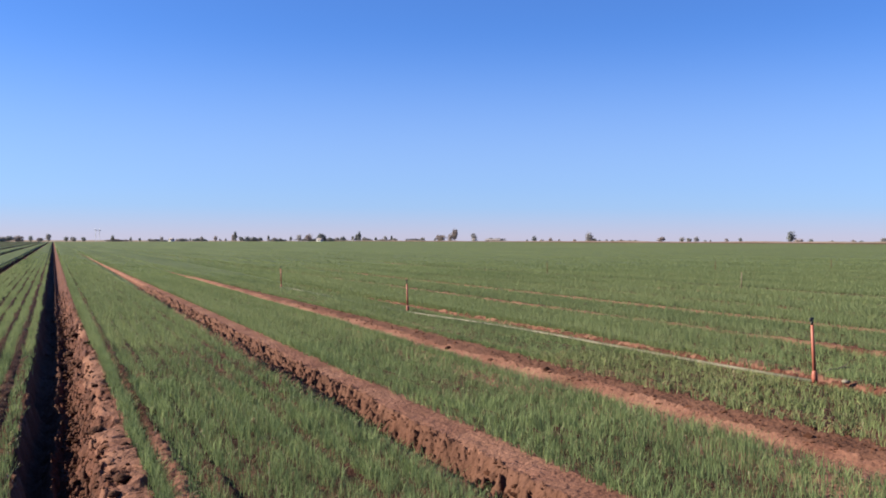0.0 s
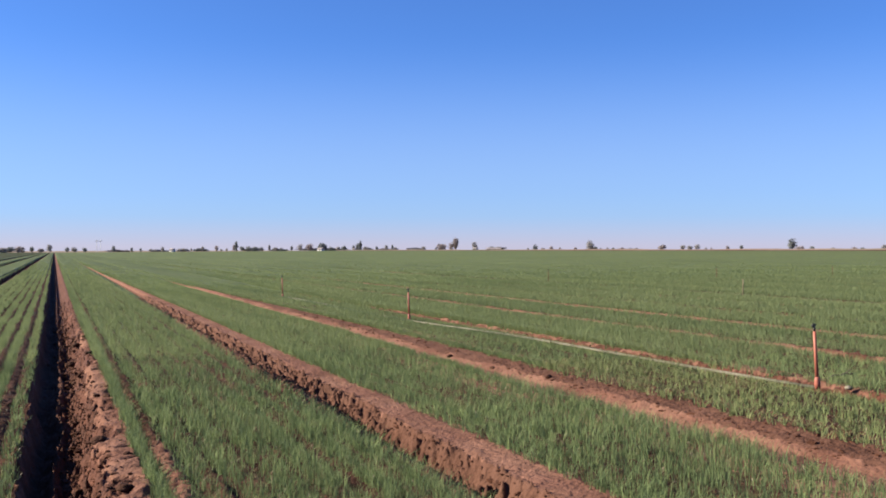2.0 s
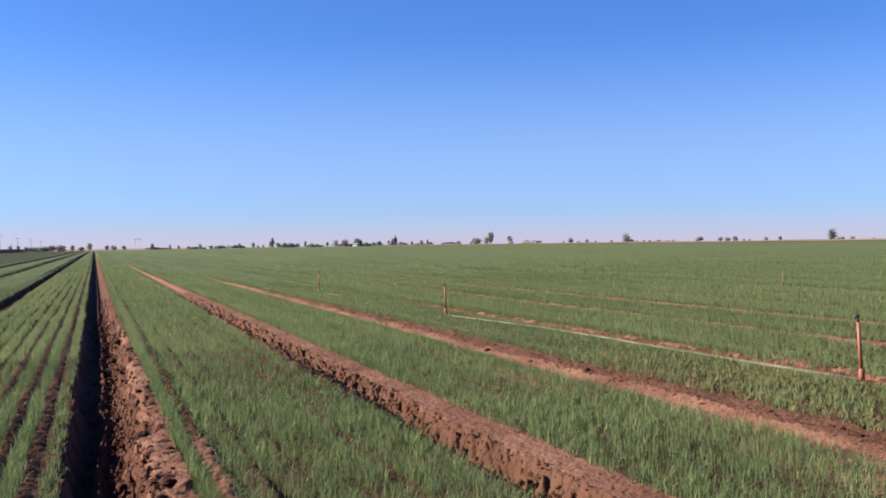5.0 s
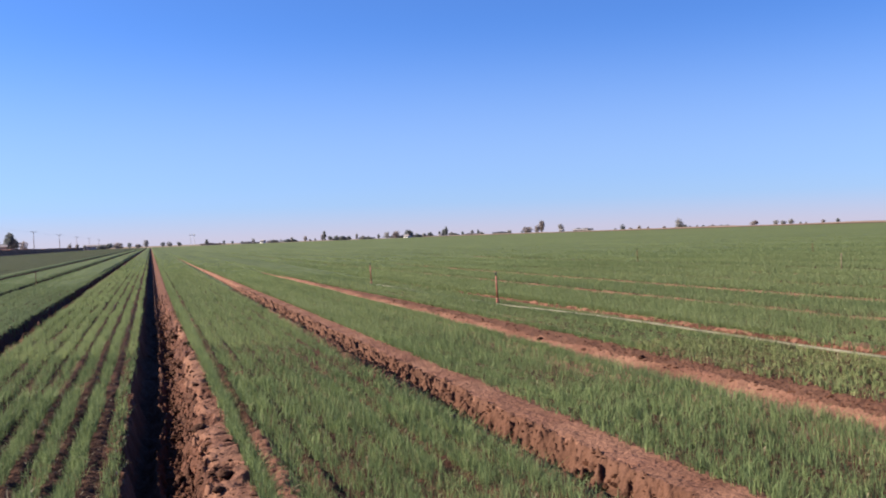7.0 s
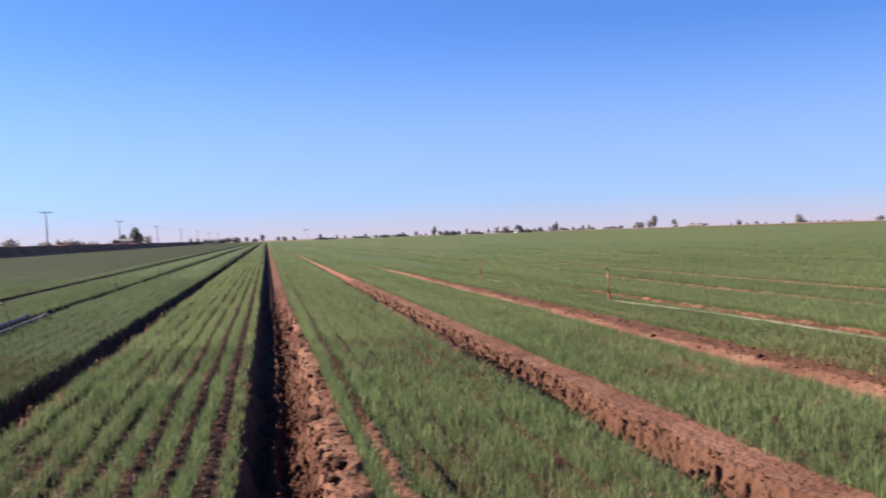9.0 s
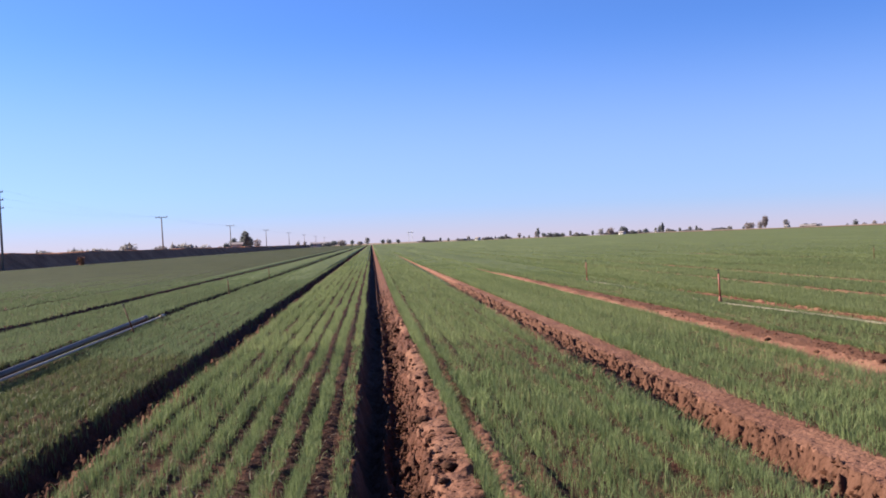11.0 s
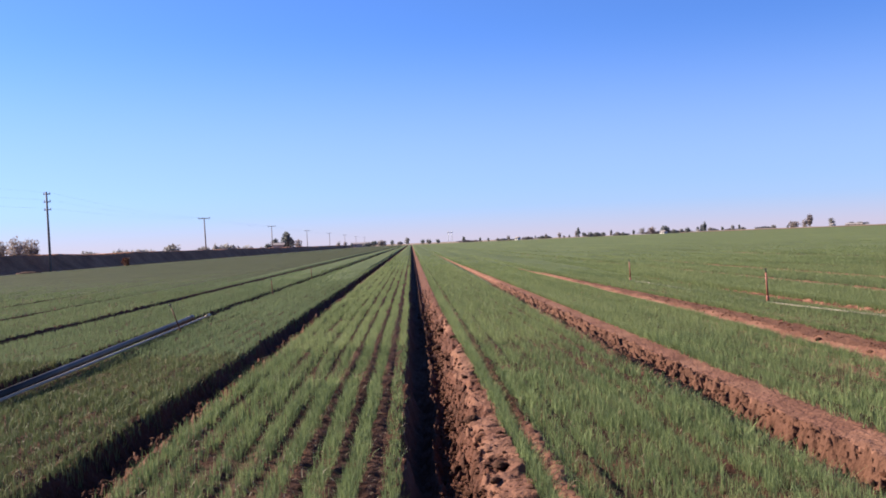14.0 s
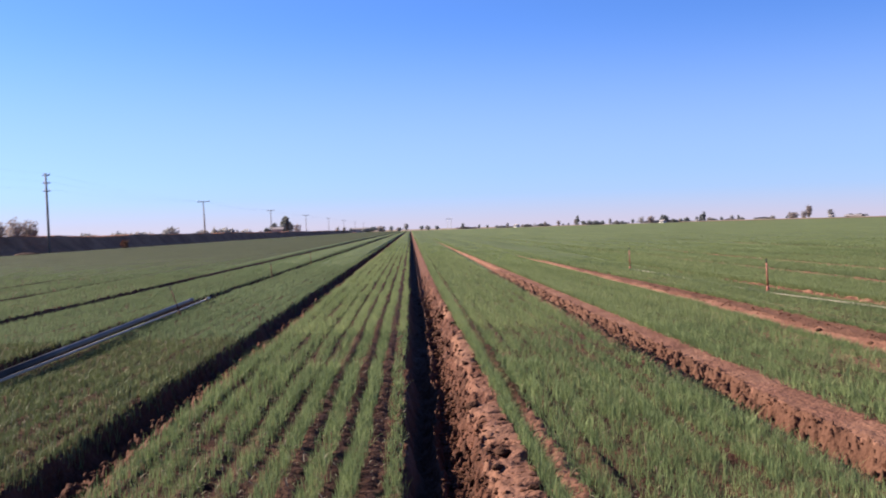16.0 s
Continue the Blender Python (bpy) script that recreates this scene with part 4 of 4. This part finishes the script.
# ---- bank, poles and wires along the field's edge ----
def right_bank():
    """Low bare bank that closes the field on its right."""
    ys_ = np.arange(-150.0, 900.0, 5.0)
    prof = np.array([(FIELD_RIGHT - 9, -0.05), (FIELD_RIGHT - 5, 0.40), (FIELD_RIGHT, 0.85), (FIELD_RIGHT + 5, 0.85), (FIELD_RIGHT + 12, -0.1)])
    bx = np.repeat(prof[:, 0][:, None], len(ys_), 1)
    by = np.repeat(ys_[None], len(prof), 0)
    bz = rise(np.minimum(bx, FIELD_RIGHT)) + prof[:, 1][:, None] * (0.8 + 0.4 * soft_noise(by / 16, bx * 0, 47))
    ob = new("bank_right", mesh_of("bank_right", np.stack([bx, by, bz], -1).reshape(-1, 3), grid_faces(len(prof), len(ys_)), SOIL, smooth=True))
    ob.data.materials.append(DRY_LAND)
    ob.data.polygons.foreach_set("material_index", (np.arange(len(ob.data.polygons)) >= len(ys_) - 1).astype(np.int32))
    return tagged(ob, "low bare reddish earth bank at the field's far side", "embankment", kind="structure")


right_bank()


def bank():
    ys_ = np.arange(-260.0, 742.0, 3.0)
    prof = np.array([(-40.6, -0.02), (-41.5, 0.45), (-42.5, 1.50), (-42.95, 1.88), (-46.6, 1.84), (-48.0, 1.2), (-50.5, -0.02)])
    bx = np.repeat(prof[:, 0][:, None], len(ys_), 1)
    by = np.repeat(ys_[None], len(prof), 0)
    bx = bx + (soft_noise(by / 9, bx, 41) - 0.5) * 0.22
    fall = np.clip((742 - by) / 60, 0.0, 1)
    bz = prof[:, 1][:, None] * fall * (0.95 + 0.1 * soft_noise(by / 11, bx * 0 + 3, 42)) + (soft_noise(by / 3, bx * 2, 43) - 0.5) * 0.12 * (prof[:, 1] > 0.1)[:, None]
    v = np.stack([bx, by, bz], -1).reshape(-1, 3)
    ob = new("bank", mesh_of("bank", v, grid_faces(len(prof), len(ys_))[:, ::-1], BANK, smooth=True))
    return tagged(ob, "long dark earth bank along the field's edge", "embankment", kind="structure")


bank()
POLE_X = -45.0
STACKED_X = -40.3
pole_ys = [-90.0, 16.0, 110.6, 216.5, 319.0, 426.0, 543.0, 667.0, 802.0, 947.0]


def stacked_pole(y, h):
    ob = thing("utility_pole", pose(STACKED_X, y, 0, 0, -1.0, 0), "tall dark wooden utility pole with three short crossarms", "utility pole", "power line poles")
    part("pole", tube(bmesh.new(), [(0, 0, -0.3), (0, 0, h * 0.5), (0, 0, h)], [0.15, 0.13, 0.10], 10), POLE_WOOD, ob)
    for k in range(3):
        z = h - 0.25 - k * 0.88
        arm = part("crossarm", box(bmesh.new(), (0.78, 0.12, 0.11), (0, 0.14, z), 0.015), POLE_WOOD, ob, smooth=False)
        for sx in (-0.32, 0.32):
            part("insulator", tube(bmesh.new(), [(sx, 0.14, z + 0.06), (sx, 0.14, z + 0.14), (sx, 0.14, z + 0.24)], [0.035, 0.05, 0.025], 8), STEEL, arm)
    return ob


def tee_pole(y, h):
    ob = thing("utility_pole", pose(POLE_X, y, 0, 0, -1.6 if y < 300 else -0.4, 0), "weathered wooden utility pole with one wide top crossarm", "utility pole", "power line poles")
    part("pole", tube(bmesh.new(), [(0, 0, -0.3), (0, 0, h * 0.5), (0, 0, h)], [0.16, 0.14, 0.11], 10), POLE_WOOD, ob)
    arm = part("crossarm", box(bmesh.new(), (2.6, 0.15, 0.14), (0, 0.16, h - 0.12), 0.015), POLE_WOOD, ob, smooth=False)
    for sx in (-1.15, -0.45, 1.15):
        part("insulator", tube(bmesh.new(), [(sx, 0.16, h - 0.05), (sx, 0.16, h + 0.06), (sx, 0.16, h + 0.18)], [0.05, 0.09, 0.04], 8), STEEL, arm)
    return ob


for k, y in enumerate(pole_ys):
    if k <= 2:
        stacked_pole(y, 8.9)
    else:
        tee_pole(y, 8.9)
for k, (ya, yb) in enumerate(zip(pole_ys, pole_ys[1:])):
    for n in range(3):
        ends = []
        for j, y in ((k, ya), (k + 1, yb)):
            ends.append(Vector((STACKED_X + 0.32, y, 8.8 - 0.88 * n)) if j <= 2 else Vector((POLE_X + (-1.15, -0.45, 1.15)[n], y + 0.16, 9.0)))
        pts = [ends[0].lerp(ends[1], f) - Vector((0, 0, 4 * 0.6 * f * (1 - f))) for f in np.linspace(0, 1, 13)]
        ob = part("power_wire", tube(bmesh.new(), pts, [0.0035] * 13, 4), WIRE)
        tagged(ob, "thin sagging power wire between two poles", "wire", "power wires")

bm = bmesh.new()
bmesh.ops.create_icosphere(bm, subdivisions=3, radius=1.0)
for v in bm.verts:
    v.co = Vector((v.co.x * 0.9, v.co.y * 2.2, max(v.co.z, -0.2) * 0.24)) * (1 + 0.25 * noise.noise(v.co * 2.5))
mound = part("dirt_mound", bm, SOIL)
mound.matrix_world = pose(-37.4, 96.7, 0.05)
tagged(mound, "low reddish dirt mound at the foot of a pole", "mound")


# ---- trees, shrubs, buildings and the pylon on the horizon ----
def bearing(deg, dist, z=0.0):
    x = math.sin(radians(deg)) * dist
    return Vector((x, math.cos(radians(deg)) * dist, z + float(rise(min(x, FIELD_RIGHT)))))


def crown_mesh(height, width, mat, clumps, low, seed, shape="round", leaf=0.09, gaps=0.25):
    """Many small ragged leaf clumps through a crown's volume, with an uneven outline."""
    r = np.random.default_rng(seed)
    lobes = r.normal(0, 1, (7, 3))
    lobes = lobes / np.linalg.norm(lobes, axis=1)[:, None] * r.uniform(0.15, 0.42, (7, 1))
    lobes[:, 2] *= 0.8
    k = r.integers(0, 7, clumps)
    d = r.normal(0, 1, (clumps, 3))
    d = d / np.linalg.norm(d, axis=1)[:, None] * (r.uniform(0.2, 1, clumps) ** 0.5)[:, None] * r.uniform(0.5, 0.72, (7, 1))[k]
    p = lobes[k] + d
    if shape == "tall":
        p[:, :2] *= (0.75 + 0.2 * (p[:, 2:3] < 0))
    if shape == "umbrella":
        p[:, 2] = np.abs(p[:, 2]) * 0.8
        p[:, :2] *= 1.15
    if shape == "dome":
        p = p / np.maximum(np.linalg.norm(p, axis=1), 0.35)[:, None] * (r.uniform(0.4, 1, clumps) ** 0.4)[:, None] * 0.85
        p[:, 2] = np.abs(p[:, 2])
    if shape == "fan":
        p[:, :2] *= (0.45 + 0.5 * (p[:, 2:3] + 1) / 2)
    lo, hi = p[:, 2].min(), p[:, 2].max()
    zc = (p[:, 2] - lo) / (hi - lo) * (height * (1 - low)) + height * low
    c = np.stack([p[:, 0] * width * 0.55, p[:, 1] * width * 0.55, zc], 1)
    size = leaf * max(height, width) * r.uniform(0.5, 1.3, clumps)
    # each clump: four crossed leaf triangles
    n = 4
    a = np.repeat(c, n, 0)
    s = np.repeat(size, n)[:, None]
    v = np.stack([a + r.normal(0, 0.62, a.shape) * s for _ in range(3)], 1)
    v[..., 2] = np.maximum(v[..., 2], 0.0)
    return mesh_of("crown", v.reshape(-1, 3), np.arange(len(v) * 3).reshape(-1, 3), mat)


def tree(place, height, width, mat, seed, label, shape="round", clumps=170, low=0.22, leaf=0.085, name="tree", category="tree"):
    ob = thing(name, Matrix.Translation(place), label, category)
    crown = new("crown", crown_mesh(height, width, mat, clumps, low, seed, shape, leaf))
    crown.parent = ob
    r = random.Random(seed)
    bm = tube(bmesh.new(), [(0, 0, -0.2), (0.02 * width, 0, height * 0.25), (0.03 * width, 0.01 * width, height * 0.55)],
              [height * 0.035, height * 0.026, height * 0.014], 7)
    for _ in range(5):
        q, e = r.uniform(0, 6.28), r.uniform(0.25, 0.42)
        z0 = height * r.uniform(0.2, 0.45)
        tube(bm, [(0.02 * width, 0, z0), (math.cos(q) * width * e * 0.5, math.sin(q) * width * e * 0.5, z0 + height * 0.18),
                  (math.cos(q) * width * e, math.sin(q) * width * e, z0 + height * 0.36)], [height * 0.016, height * 0.011, height * 0.004], 5)
    part("trunk", bm, BARK, ob)
    return ob


# bearing in degrees, height and width in metres; all about a kilometre off
DARK = "dark evergreen tree on the far edge of the plain"
GREY = "haze-toned grey-green tree on the far edge of the plain"
PALE = "leafless pale winter tree on the far edge of the plain"
LOW = "low haze-toned shrub on the far edge of the plain"
LEAFY = {DARK_LEAF.name: DARK, GREY_LEAF.name: GREY, TWIG.name: PALE}
dark_trees = [(0.67, 4.8, 5.2), (1.56, 4.1, 5.2), (3.06, 5.5, 4.0), (4.02, 4.5, 2.8), (4.5, 3.7, 3.6), (9.73, 9.0, 3.6), (10.04, 4.5, 5.6),
    (10.42, 4.8, 6.0), (10.78, 4.1, 7.0), (11.14, 4.1, 5.2), (12.27, 3.5, 4.0), (12.87, 5.2, 3.2), (15.12, 4.1, 6.0), (15.87, 4.5, 6.8),
    (16.43, 5.5, 3.2), (16.66, 7.2, 5.2), (16.80, 9.4, 4.6), (17.78, 4.5, 3.2), (18.69, 5.9, 2.4), (21.23, 3.6, 2.2), (27.01, 5.6, 5.7),
    (30.46, 3.6, 6.1), (31.5, 2.8, 4.4), (38.57, 4.8, 4.0), (41.2, 10.3, 8.7)]
grey_trees = [(-0.24, 7.4, 6.4), (1.04, 4.8, 7.6), (5.03, 3.0, 4.0), (5.67, 4.8, 4.4), (7.23, 3.5, 2.0), (7.86, 4.8, 4.4), (8.89, 2.6, 3.0),
    (9.2, 3.0, 2.4), (11.58, 6.3, 3.2), (11.96, 3.7, 5.6), (13.34, 6.3, 6.4), (15.54, 4.1, 6.0), (17.13, 4.1, 8.0), (18.33, 5.2, 4.0),
    (18.87, 3.4, 5.6), (20.51, 4.4, 6.1), (23.5, 8.3, 6.5), (26.59, 2.8, 2.6), (30.77, 2.8, 2.2), (31.18, 3.2, 3.1), (35.4, 5.2, 7.0),
    (35.78, 4.4, 6.1), (36.16, 5.6, 6.5), (36.66, 3.2, 3.1), (45.93, 4.8, 7.9)]
pale_trees = [(8.62, 5.4, 4.4), (9.6, 6.3, 3.2), (13.87, 7.7, 8.8), (21.56, 6.4, 10.5), (22.14, 7.9, 6.5), (27.46, 2.8, 4.4), (27.93, 4.4, 5.2),
    (28.43, 3.2, 2.6), (29.35, 3.2, 4.4), (34.27, 6.0, 8.7), (36.96, 2.8, 2.6), (37.84, 4.2, 4.8)]
special_trees = [(14.6, 7.4, 10.0, DARK_LEAF, DARK, "dome"),
                 (30.19, 9.8, 8.2, GREY_LEAF, GREY, "umbrella"),
                 (22.39, 12.3, 7.0, TWIG, PALE, "fan")]
seed = 100
for rows_, mat_, lab, dens in ((dark_trees, DARK_LEAF, DARK, 260), (grey_trees, GREY_LEAF, GREY, 240), (pale_trees, TWIG, PALE, 240)):
    for deg, h, w in rows_:
        seed += 1
        tree(bearing(deg, 950 + 40 * math.sin(seed * 1.7)), h, w, mat_, seed, lab, "tall" if h > 2.0 * w else "round", dens, low=0.08, leaf=0.07)
for deg, h, w, mat_, lab, form in special_trees:
    seed += 1
    tree(bearing(deg, 940), h, w, mat_, seed, lab, form, 480, low=0.14, leaf=0.06)

shrub_row = [(40.45, 1.8), (41.6, 4.4), (42.27, 3.8), (43.3, 2.4), (44.4, 2.8), (44.78, 2.6)]
for k, (deg, h) in enumerate(shrub_row):
    ob = thing("shrub", Matrix.Translation(bearing(deg, 985 + 30 * math.sin(k * 2.3))), LOW, "shrub", "far shrubs")
    cr = new("crown", crown_mesh(h, h * (1.6 + 0.8 * math.sin(k * 1.3) ** 2), (GREY_LEAF, TWIG, DARK_LEAF)[k % 3], 70, 0.0, 500 + k, "round", 0.11))
    cr.parent = ob
hedges = [(6.78, 13.7, 2.6), (7.74, 16.4, 2.8), (10.61, 24.6, 3.2), (14.54, 58.4, 2.8), (17.31, 10.0, 2.4), (18.38, 23.7, 2.4),
    (20.09, 24.6, 3.0), (24.68, 22.2, 4.0), (31.99, 9.9, 2.6), (32.65, 12.9, 2.6), (12.2, 22.0, 2.4), (3.4, 26.0, 2.0), (5.5, 22.0, 2.0)]
for k, (deg, width, h) in enumerate(hedges):
    ob = thing("hedge", Matrix.Translation(bearing(deg, 1010)) @ Matrix.Rotation(radians(-deg), 4, "Z"), "long low haze-toned hedge on the far edge of the plain", "hedge", "far hedges")
    me = crown_mesh(h, 6.0, (GREY_LEAF, DARK_LEAF, TWIG)[k % 3 if h < 3 else 0], 260, 0.0, 700 + k, "round", 0.10)
    co = np.empty(len(me.vertices) * 3, np.float32)
    me.vertices.foreach_get("co", co)
    co = co.reshape(-1, 3) * np.array([width / 6.0, 1, 1], np.float32)
    co[:, 2] *= 0.65 + 0.5 * soft_noise(co[:, 0] / 2.5, co[:, 0] * 0 + k, 61)
    me.vertices.foreach_set("co", co.ravel())
    cr = new("crown", me)
    cr.parent = ob

# growth beyond the bank, and one orange shrub before it
for deg, dist, h, w, mat_, form in ((-22.55, 165, 4.4, 5.0, TWIG, "fan"), (-21.65, 160, 4.9, 4.6, TWIG, "fan"), (-20.95, 162, 4.6, 4.4, TWIG, "fan")):
    seed += 1
    tree(bearing(deg, dist), h, w, mat_, seed, "leafless grey shrub behind the earth bank", form, 650, low=0.1, leaf=0.036, name="shrub", category="shrub")
for deg, dist, h, w in ((-18.0, 250, 2.4, 6), (-16.3, 260, 2.2, 7), (-15.1, 260, 2.6, 7), (-13.65, 240, 3.5, 5), (-12.0, 240, 2.6, 4.5), (-10.6, 300, 2.9, 9), (-9.5, 330, 2.4, 6)):
    seed += 1
    tree(bearing(deg, dist), h, w, GREY_LEAF, seed, "haze-toned shrub showing above the earth bank", "round", 150, low=0.05, name="shrub", category="shrub")
for deg, h, w, form in ((-7.22, 7.0, 3.6, "round"), (-7.05, 5.0, 3.6, "round"), (-7.88, 4.8, 3.4, "round"), (-8.27, 3.3, 2.6, "round"), (-7.45, 4.0, 3.0, "round")):
    seed += 1
    far = 53 / math.sin(radians(-deg))
    tree(bearing(deg, far), h * far / 345, w * far / 345, DARK_LEAF, seed, "dark leafy tree beside a farm shed", form, 300, leaf=0.07)
for deg, dist, h, w, mat_ in ((-6.53, 466, 5.2, 4.8, TWIG), (-8.65, 352, 2.4, 3.0, TWIG), (-4.25, 620, 4.2, 3.4, GREY_LEAF), (-3.84, 620, 4.0, 2.8, TWIG), (-3.48, 620, 3.4, 2.6, GREY_LEAF),
                              (-2.57, 760, 3.4, 8, GREY_LEAF), (-2.2, 760, 4.4, 7, DARK_LEAF), (-1.75, 770, 4.6, 10, TWIG), (-1.11, 800, 4.8, 4, DARK_LEAF), (-0.66, 800, 3.4, 6, TWIG)):
    seed += 1
    tree(bearing(deg, dist), h, w, mat_, seed, LEAFY[mat_.name], "round", 200, low=0.05, leaf=0.07)
ob = thing("shrub", Matrix.Translation(bearing(-16.15, 131)), "orange-brown dry shrub before the earth bank", "shrub")
cr = new("crown", crown_mesh(1.2, 1.2, ORANGE_LEAF, 160, 0.0, 901, "round", 0.1))
cr.parent = ob


def farmhouse(place, turn, w, d, h, wall_mat, label):
    ob = thing("farmhouse", Matrix.Translation(place) @ Matrix.Rotation(radians(turn), 4, "Z"), label, "building", "far buildings")
    part("wall", box(bmesh.new(), (w, d, h), (0, 0, h / 2)), wall_mat, ob, smooth=False)
    bm = bmesh.new()
    e = 0.4
    pts = [(-w / 2 - e, -d / 2 - e, h), (w / 2 + e, -d / 2 - e, h), (w / 2 + e, d / 2 + e, h), (-w / 2 - e, d / 2 + e, h), (-w / 2 - e, 0, h + d * 0.22), (w / 2 + e, 0, h + d * 0.22)]
    vv = [bm.verts.new(p) for p in pts]
    for f in ((0, 1, 5, 4), (2, 3, 4, 5), (0, 4, 3), (1, 2, 5), (3, 2, 1, 0)):
        bm.faces.new([vv[i] for i in f])
    part("roof", bm, ROOF, ob, smooth=False)
    part("door", box(bmesh.new(), (1.0, 0.08, 2.0), (w * 0.1, -d / 2 - 0.03, 1.0)), OPENING, ob, smooth=False)
    for sx in (-0.3, 0.33):
        part("window", box(bmesh.new(), (1.1, 0.08, 0.9), (w * sx, -d / 2 - 0.03, 1.5)), OPENING, ob, smooth=False)
    return ob


for deg, dist, w, h, mat_, lab in ((6.21, 930, 4.0, 2.4, WHITEWASH, "small whitewashed farm building far off"), (14.54, 900, 5, 1.9, WHITEWASH, "small whitewashed farm building under a dark tree"),
                                   (16.47, 905, 2.6, 1.8, WHITEWASH, "small whitewashed farm building far off"), (23.51, 900, 3.2, 2.4, WHITEWASH, "small whitewashed farm building under a bare tree"),
                                   (-7.71, 384, 4.2, 2.9, DULL_WALL, "dull farm shed among dark trees"), (24.6, 960, 14, 1.8, DULL_WALL, "long low farm shed far off"), (-2.9, 780, 16, 2.6, DULL_WALL, "long low farm shed far off")):
    farmhouse(bearing(deg, dist), -58 if mat_ == WHITEWASH else -deg, w, min(5.0, w * 0.9), h, mat_, lab)

pylon = thing("pylon", Matrix.Translation(bearing(2.28, 1500)), "pale two-legged steel transmission pylon far off", "pylon")
for sx in (-2.6, 2.6):
    bm = bmesh.new()
    for ox, oy in ((-0.5, -0.5), (0.5, -0.5), (0.5, 0.5), (-0.5, 0.5)):
        tube(bm, [(sx + ox, oy, 0), (sx + ox * 0.5, oy * 0.5, 17.5)], [0.14, 0.10], 5)
    for k in range(8):
        z, s = k * 2.2, 1 if k % 2 else -1
        tube(bm, [(sx - 0.5 * s, -0.45, z), (sx + 0.5 * s, -0.45, z + 2.2)], [0.07, 0.07], 4)
        tube(bm, [(sx - 0.45, -0.5 * s, z), (sx - 0.45, 0.5 * s, z + 2.2)], [0.07, 0.07], 4)
    part("leg", bm, STEEL, pylon, smooth=False)
part("crossbeam", box(bmesh.new(), (10.0, 0.6, 0.7), (0, 0, 15.2), 0.05), STEEL, pylon, smooth=False)
